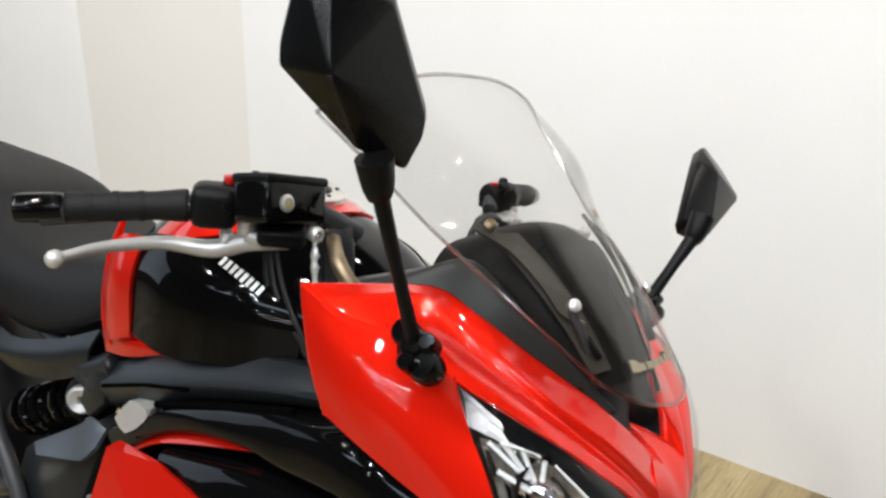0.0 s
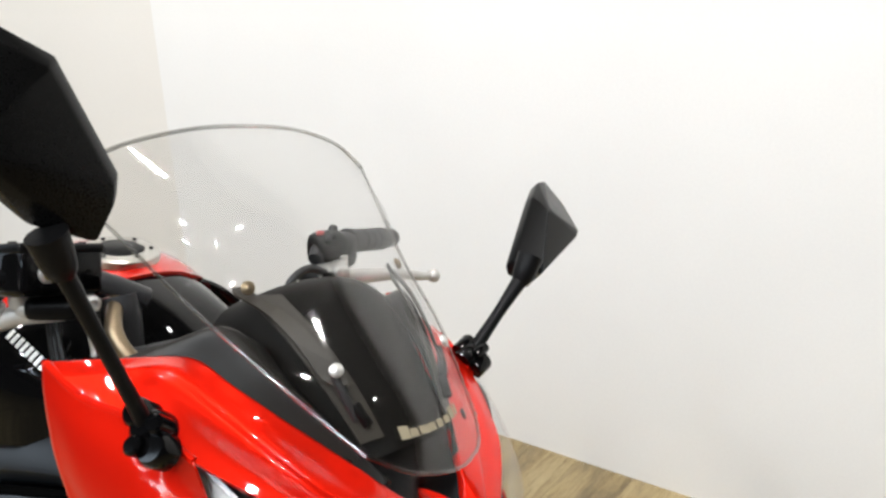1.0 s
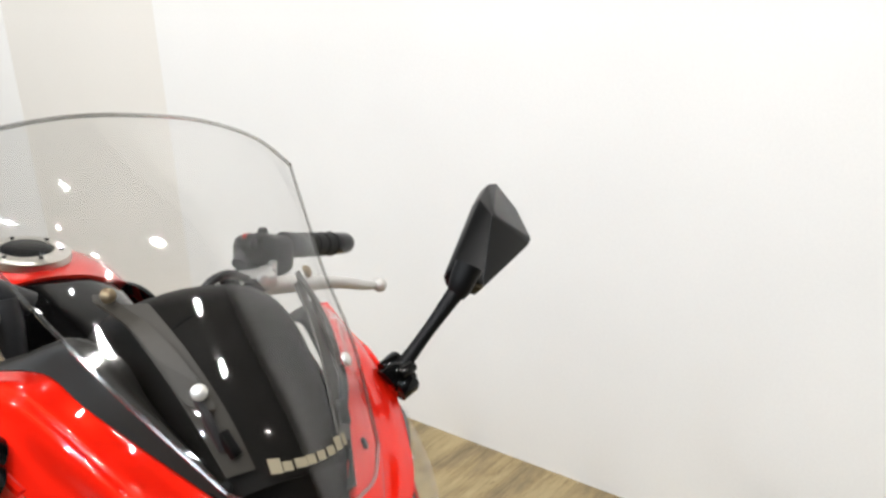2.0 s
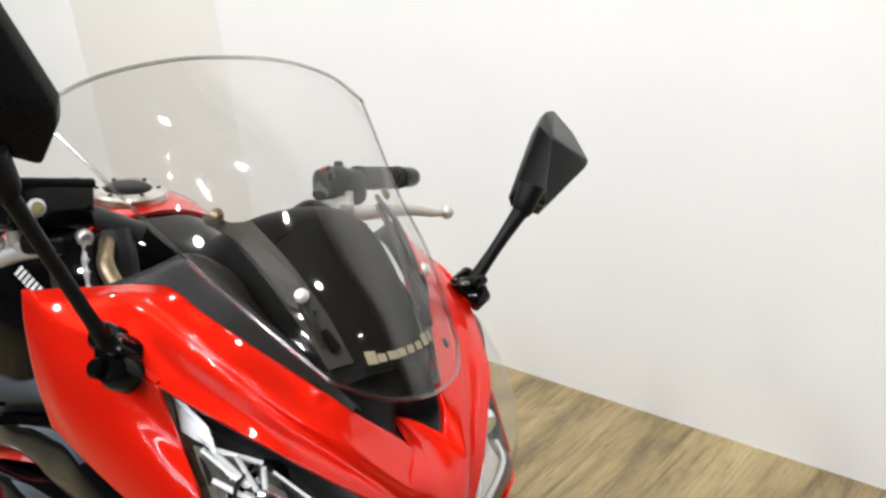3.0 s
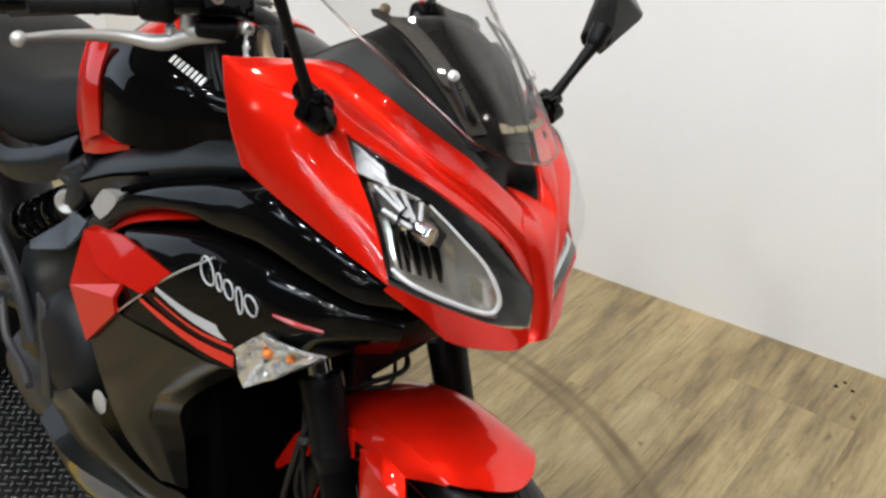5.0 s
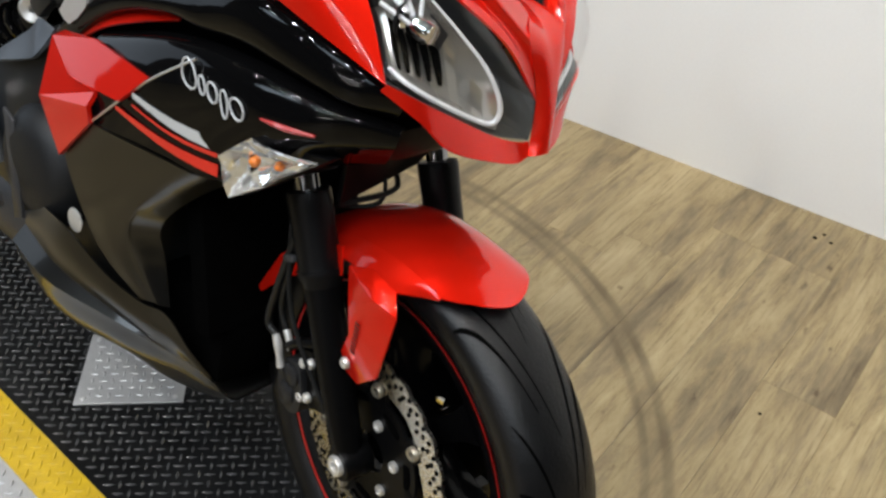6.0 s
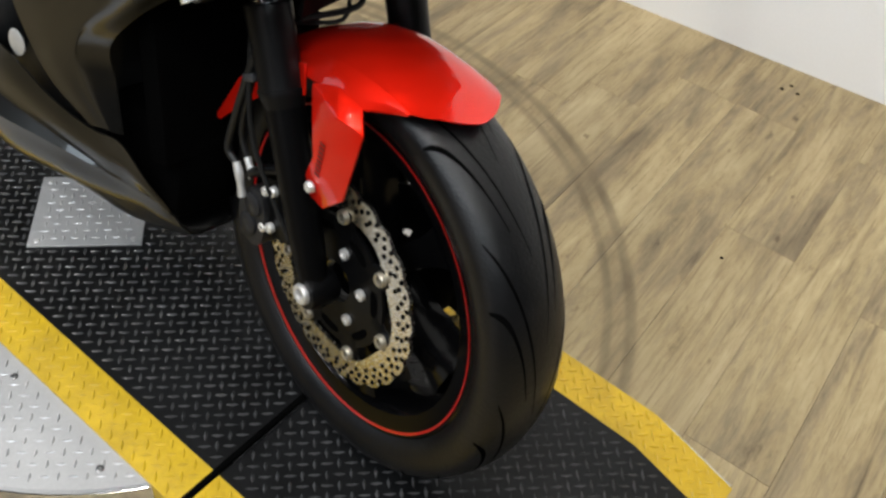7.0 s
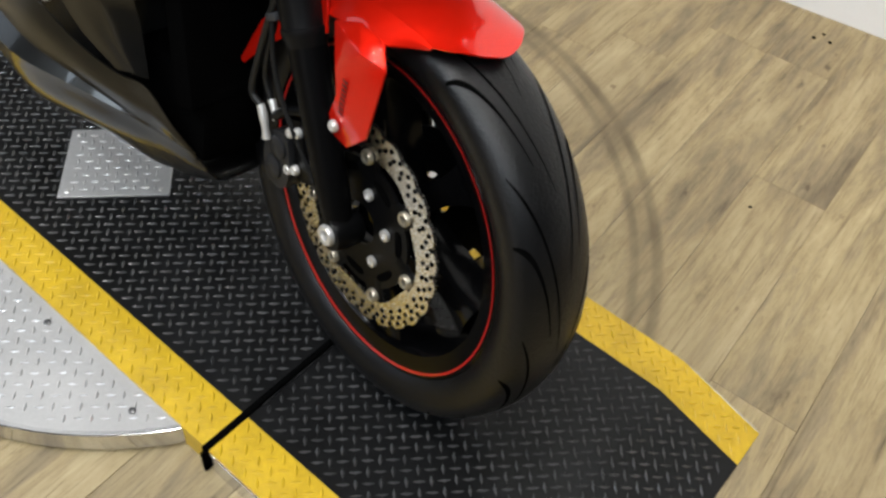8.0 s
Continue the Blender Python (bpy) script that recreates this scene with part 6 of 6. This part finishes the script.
    part("peg_bracket", tube([(-0.78, s * 0.160, 0.38), (-0.83, s * 0.165, 0.47), (-0.90, s * 0.165, 0.535), (-0.99, s * 0.15, 0.60)], 0.012, 10, 4), SATIN, bike)
part("brake_pedal", tube([(-0.86, -0.175, 0.43), (-0.80, -0.195, 0.39), (-0.72, -0.205, 0.375), (-0.67, -0.22, 0.372)], 0.007, 8, 4), SATIN, bike)
part("pedal_guard", slab([(-0.73, -0.178, 0.50), (-0.70, -0.178, 0.49), (-0.665, -0.182, 0.34), (-0.69, -0.182, 0.33)], (0, -0.006, 0), 0.002), SATIN, bike)
shock = part("shock_absorber", tube([(-0.785, -0.088, 0.618), (-0.89, -0.088, 0.556), (-1.00, -0.088, 0.492)], 0.022, 16, 3), PLASTIC, bike, "side-mounted shock absorber with black coil spring", at=Matrix.Translation((0.020, 0, 0.012)))
coil = []
for k in range(73):
    f = k / 72
    a = f * 2 * math.pi * 6
    c0 = Vector((-0.81 - 0.16 * f, -0.088, 0.603 - 0.094 * f))
    ax = Vector((-0.86, 0, -0.51)).normalized()
    e1 = Vector((0, 1, 0))
    e2 = ax.cross(e1)
    coil.append(c0 + 0.034 * (math.cos(a) * e1 + math.sin(a) * e2))
part("coil_spring", tube(coil, 0.0062, 8, 1), BLACK, shock, "gloss black coil spring")
part("shock_collar", tube([(-0.792, -0.088, 0.614), (-0.812, -0.088, 0.602)], 0.037, 20, 2), PLASTIC, shock)
part("shock_bolt", lathe([(0.006, 0.0), (0.021, 0.0), (0.021, -0.012), (0.017, -0.016), (0.006, -0.012)], 20, "Y", close=True), STEEL, shock, "bright hexagon shock bolt", at=Matrix.Translation((-0.776, -0.118, 0.626)) @ pose(0, 0, 0, 0, 0, 35))
part("exhaust_pipe", tube([(-0.30, -0.06, 0.42), (-0.34, -0.06, 0.30), (-0.45, -0.05, 0.27), (-0.66, -0.05, 0.27), (-0.80, -0.10, 0.26)], 0.019, 14, 5), CAST, bike, "dark exhaust header")
part("muffler", loft([ring(-0.66, [(0.05, 0.19), (0.12, 0.22), (0.10, 0.30), (0.0, 0.31)]), ring(-0.85, [(0.06, 0.17), (0.13, 0.21), (0.11, 0.31), (0.0, 0.32)]), ring(-0.98, [(0.05, 0.18), (0.11, 0.22), (0.09, 0.29), (0.0, 0.30)])], 3, 3), SATIN, bike, "dark under-engine muffler")
part("wire", tube([(-0.19, 0.02, 0.66), (-0.14, 0.0, 0.635), (-0.12, -0.02, 0.60), (-0.16, -0.06, 0.585)], 0.003, 6, 5), GRIP, bike)
part("wire", tube([(-0.20, 0.07, 0.63), (-0.15, 0.04, 0.615), (-0.12, 0.0, 0.612), (-0.14, -0.07, 0.60)], 0.004, 6, 5), GRIP, bike)
part("lower_shroud", slab([(-0.130, -0.080, 0.606), (-0.130, 0.055, 0.634), (-0.130, 0.080, 0.655), (-0.130, 0.080, 0.770), (-0.130, -0.080, 0.770)], (-0.008, 0, 0), 0.002), PLASTIC, bike, "black shroud between the fork legs")
part("horn_bracket", box(0.10, 0.22, 0.05, pose(-0.09, 0, 0.735, 0, 12, 0), 0.015), PLASTIC, bike)
part("inner_duct", box(0.16, 0.24, 0.14, pose(-0.16, 0, 0.80, 0, 10, 0), 0.03), PLASTIC, bike)

# rear wheel, swingarm and stand
rear = part("rear_wheel", lathe([(0.0, -0.07), (0.04, -0.07), (0.04, 0.07), (0.0, 0.07)], 24), BLACK, bike, "black cast rear wheel hub", at=Matrix.Translation((-1.41, 0, 0.315)))
part("tyre", tyre_mesh(0.315, 0.080, 0.222, 72), RUBBER, rear, "black rear tyre", angle=60)
part("rim", lathe([(0.227, -0.075), (0.205, -0.06), (0.19, 0.0), (0.205, 0.06), (0.227, 0.075), (0.198, 0.062), (0.182, 0.0), (0.198, -0.062)], 72, "Y", close=True), BLACK, rear)
for k in range(6):
    a = radians(60 * k)
    part("spoke", loft([[(r * math.cos(a + o), y, r * math.sin(a + o)) for o, y in ((-w / r, -0.02), (w / r, -0.02), (w / r, 0.02), (-w / r, 0.02))] for r, w in ((0.035, 0.014), (0.19, 0.016))], 2, 2), BLACK, rear)
for s in (-1, 1):
    part("swingarm", tube([(-0.78, s * 0.10, 0.42), (-1.0, s * 0.115, 0.38), (-1.43, s * 0.12, 0.315)], (0.028, 0.026, 0.022), 12, 4), FRAME, bike)
part("side_stand", tube([(-0.72, 0.12, 0.26), (-0.74, 0.21, 0.10), (-0.745, 0.25, 0.062)], 0.010, 10, 4), PLASTIC, bike)

# ---------------------------------------------------------------- floor of vinyl planks
def plank_material():
    m = bpy.data.materials.new("limed_oak_vinyl")
    m.use_nodes = True
    t = m.node_tree
    p = t.nodes["Principled BSDF"]
    nd = t.nodes.new
    co, info, geo = nd("ShaderNodeTexCoord"), nd("ShaderNodeObjectInfo"), nd("ShaderNodeNewGeometry")
    add = nd("ShaderNodeVectorMath")
    add.operation = "MULTIPLY_ADD"
    add.inputs[1].default_value = (1, 1, 1)
    shift = nd("ShaderNodeVectorMath")
    shift.operation = "SCALE"
    shift.inputs[0].default_value = (37.0, 19.0, 5.0)
    t.links.new(info.outputs["Random"], shift.inputs["Scale"])
    t.links.new(co.outputs["Object"], add.inputs[0])
    t.links.new(shift.outputs[0], add.inputs[2])

    def noise_at(sx, sy, detail, rough=0.6, bend=0.0):
        mp, no = nd("ShaderNodeMapping"), nd("ShaderNodeTexNoise")
        mp.inputs["Scale"].default_value = (sx, sy, 1)
        no.inputs["Scale"].default_value, no.inputs["Detail"].default_value, no.inputs["Roughness"].default_value = 1.0, detail, rough
        no.inputs["Distortion"].default_value = bend
        t.links.new(add.outputs[0], mp.inputs[0])
        t.links.new(mp.outputs[0], no.inputs["Vector"])
        return no.outputs["Fac"]

    def ramp(src, stops):
        r = nd("ShaderNodeValToRGB")
        while len(r.color_ramp.elements) < len(stops):
            r.color_ramp.elements.new(0.5)
        for e, (pos, c) in zip(r.color_ramp.elements, stops):
            e.position, e.color = pos, (*c, 1)
        t.links.new(src, r.inputs[0])
        return r.outputs[0]

    def mix(a, b, fac, kind="MIX"):
        x = nd("ShaderNodeMix")
        x.data_type, x.blend_type = "RGBA", kind
        t.links.new(a, x.inputs[6])
        t.links.new(b, x.inputs[7])
        if isinstance(fac, float):
            x.inputs[0].default_value = fac
        else:
            t.links.new(fac, x.inputs[0])
        return x.outputs[2]

    broad = ramp(noise_at(2.0, 11.0, 9, 0.72, 0.4), ((0.34, (0.165, 0.126, 0.070)), (0.43, (0.250, 0.195, 0.110)), (0.51, (0.345, 0.270, 0.141)), (0.66, (0.460, 0.376, 0.216))))
    streak = ramp(noise_at(2.8, 66.0, 8, 0.72, 0.25), ((0.36, (0.46, 0.41, 0.34)), (0.46, (0.90, 0.88, 0.85)), (0.62, (1, 1, 1))))
    patchy = ramp(noise_at(9.0, 24.0, 6, 0.8), ((0.32, (0.34, 0.28, 0.20)), (0.41, (0.86, 0.83, 0.78)), (0.55, (1, 1, 1))))
    cloud = ramp(noise_at(1.2, 2.2, 3, 0.5), ((0.35, (0.80, 0.79, 0.78)), (0.60, (1, 1, 1))))
    col = mix(broad, streak, 0.65, "MULTIPLY")
    col = mix(col, patchy, 0.58, "MULTIPLY")
    col = mix(col, cloud, 1.0, "MULTIPLY")
    crack = ramp(noise_at(6.0, 210.0, 7, 0.8), ((0.36, (0.42, 0.37, 0.30)), (0.45, (1, 1, 1))))
    knot = ramp(noise_at(16.0, 30.0, 3, 0.5), ((0.70, (1, 1, 1)), (0.78, (0.35, 0.29, 0.22))))
    col = mix(col, crack, 0.75, "MULTIPLY")
    col = mix(col, knot, 0.9, "MULTIPLY")
    tone = ramp(info.outputs["Random"], ((0.0, (0.95, 0.95, 0.96)), (0.5, (1.0, 0.99, 0.98)), (1.0, (1.03, 1.025, 1.01))))
    col = mix(col, tone, 1.0, "MULTIPLY")
    # tyre rubbed round the turntable: dark arcs on the floor
    cen = nd("ShaderNodeVectorMath")
    cen.operation = "DISTANCE"
    flat = nd("ShaderNodeVectorMath")
    flat.operation = "MULTIPLY"
    flat.inputs[1].default_value = (1, 1, 0)
    t.links.new(geo.outputs["Position"], flat.inputs[0])
    t.links.new(flat.outputs[0], cen.inputs[0])
    cen.inputs[1].default_value = (CENTRE.x, CENTRE.y, 0)
    wear = nd("ShaderNodeTexNoise")
    wear.inputs["Scale"].default_value, wear.inputs["Detail"].default_value = 9.0, 5
    t.links.new(geo.outputs["Position"], wear.inputs["Vector"])
    total = None
    for radius, width, amount in ((0.925, 0.016, 0.75), (0.882, 0.013, 0.62), (0.903, 0.050, 0.80)):
        d, a = nd("ShaderNodeMath"), nd("ShaderNodeMath")
        d.operation, a.operation = "SUBTRACT", "ABSOLUTE"
        d.inputs[1].default_value = radius
        t.links.new(cen.outputs["Value"], d.inputs[0])
        t.links.new(d.outputs[0], a.inputs[0])
        mr = nd("ShaderNodeMapRange")
        mr.interpolation_type = "SMOOTHSTEP"
        mr.inputs["From Min"].default_value, mr.inputs["From Max"].default_value = width * 0.3, width
        mr.inputs["To Min"].default_value, mr.inputs["To Max"].default_value = amount, 0.0
        t.links.new(a.outputs[0], mr.inputs["Value"])
        w = nd("ShaderNodeMath")
        w.operation = "MULTIPLY"
        t.links.new(mr.outputs[0], w.inputs[0])
        t.links.new(wear.outputs["Fac"], w.inputs[1])
        if total is None:
            total = w.outputs[0]
        else:
            s = nd("ShaderNodeMath")
            s.operation = "ADD"
            t.links.new(total, s.inputs[0])
            t.links.new(w.outputs[0], s.inputs[1])
            total = s.outputs[0]
    dark = nd("ShaderNodeRGB")
    dark.outputs[0].default_value = (0.120, 0.086, 0.040, 1)
    col = mix(col, dark.outputs[0], total)
    t.links.new(col, p.inputs["Base Color"])
    p.inputs["Roughness"].default_value = 0.42
    rr = nd("ShaderNodeMapRange")
    rr.inputs["To Min"].default_value, rr.inputs["To Max"].default_value = 0.34, 0.55
    fine = noise_at(9.0, 120.0, 5)
    t.links.new(fine, rr.inputs["Value"])
    t.links.new(rr.outputs[0], p.inputs["Roughness"])
    b = nd("ShaderNodeBump")
    b.inputs["Strength"].default_value, b.inputs["Distance"].default_value = 0.25, 0.001
    t.links.new(fine, b.inputs["Height"])
    t.links.new(b.outputs[0], p.inputs["Normal"])
    return m


PLANK = plank_material()
JOINT = material("plank_joint_dirt", (0.19, 0.148, 0.086), 0.8, grain=90, spec=0.1)
PLANK_TURN = 63.5
PW, PL = 0.152, 0.914
floor = part("floor", box(11.0, 19.6, 0.05, pose(-0.8, -9.5, -0.029), 0.0), JOINT, smooth=False)
floor.matrix_basis = WALL_FRAME
tagged(floor, "limed oak vinyl plank floor with dark tyre arcs", "floor", kind="structure")
to_floor = floor.matrix_basis.inverted()
plank_me = None


def plank_bm(m=None, bm=None):
    return box(PL - 0.0007, PW - 0.0007, 0.005, (m or Matrix()) @ Matrix.Translation((0, 0, -0.0025)), 0.0004, bm, 1)


inside = WALL_FRAME.inverted()
far_planks = []
count = 0
for j in range(-140, 80):
    off = random.Random(11 * j + 700).random() * PL
    for i in range(-28, 16):
        u, v = i * PL + off, j * PW
        m = pose(0, 0, 0, 0, 0, PLANK_TURN) @ Matrix.Translation((u, v, 0))
        c = m.translation
        q = inside @ c
        if not (-6.5 < q.x < 4.9 and -19.5 < q.y < 0.55):
            continue
        near_ = (Vector((c.x, c.y)) - Vector((0.55, 1.35))).length < 1.85 and q.y < -0.36
        if near_ and count < 290:
            if plank_me is None:
                bm = plank_bm()
                plank_me = bpy.data.meshes.new("plank")
                bm.to_mesh(plank_me)
                bm.free()
                plank_me.materials.append(PLANK)
            ob = new("plank", plank_me)
            ob.parent = floor
            ob.matrix_basis = to_floor @ m
            count += 1
        else:
            far_planks.append(m)
for sx_, sy_, r_ in ((0.775, 1.925, 0.006), (0.800, 1.945, 0.005), (0.812, 1.915, 0.0055), (0.60, 1.30, 0.004), (1.02, 1.72, 0.0045)):
    part("dark_spot", lathe([(0.0, 0.0), (r_, 0.0), (r_ * 0.7, 0.0010), (0.0, 0.0010)], 9, "Z"), GAP, floor, at=to_floor @ Matrix.Translation((sx_, sy_, 0.0002)))
turn_back = pose(0, 0, 0, 0, 0, -PLANK_TURN)
bm = bmesh.new()
for m in far_planks:
    hx, hy = PL / 2 - 0.0006, PW / 2 - 0.0006
    k = turn_back @ m
    bm.faces.new([bm.verts.new(k @ Vector((x, y, 0))) for x, y in ((-hx, -hy), (hx, -hy), (hx, hy), (-hx, hy))])
room = inside @ pose(0, 0, 0, 0, 0, PLANK_TURN)
for co, no in (((4.5, 0, 0), (1, 0, 0)), ((-6.05, 0, 0), (-1, 0, 0)), ((0, 0.1, 0), (0, 1, 0)), ((0, -19.05, 0), (0, -1, 0))):
    back_to = room.inverted()
    bmesh.ops.bisect_plane(bm, geom=bm.verts[:] + bm.edges[:] + bm.faces[:], plane_co=back_to @ Vector(co), plane_no=(back_to.to_3x3() @ Vector(no)), clear_outer=True)
tagged(part("far_planks", bm, PLANK, floor, smooth=False, at=to_floor @ pose(0, 0, 0, 0, 0, PLANK_TURN)), kind="stuff")
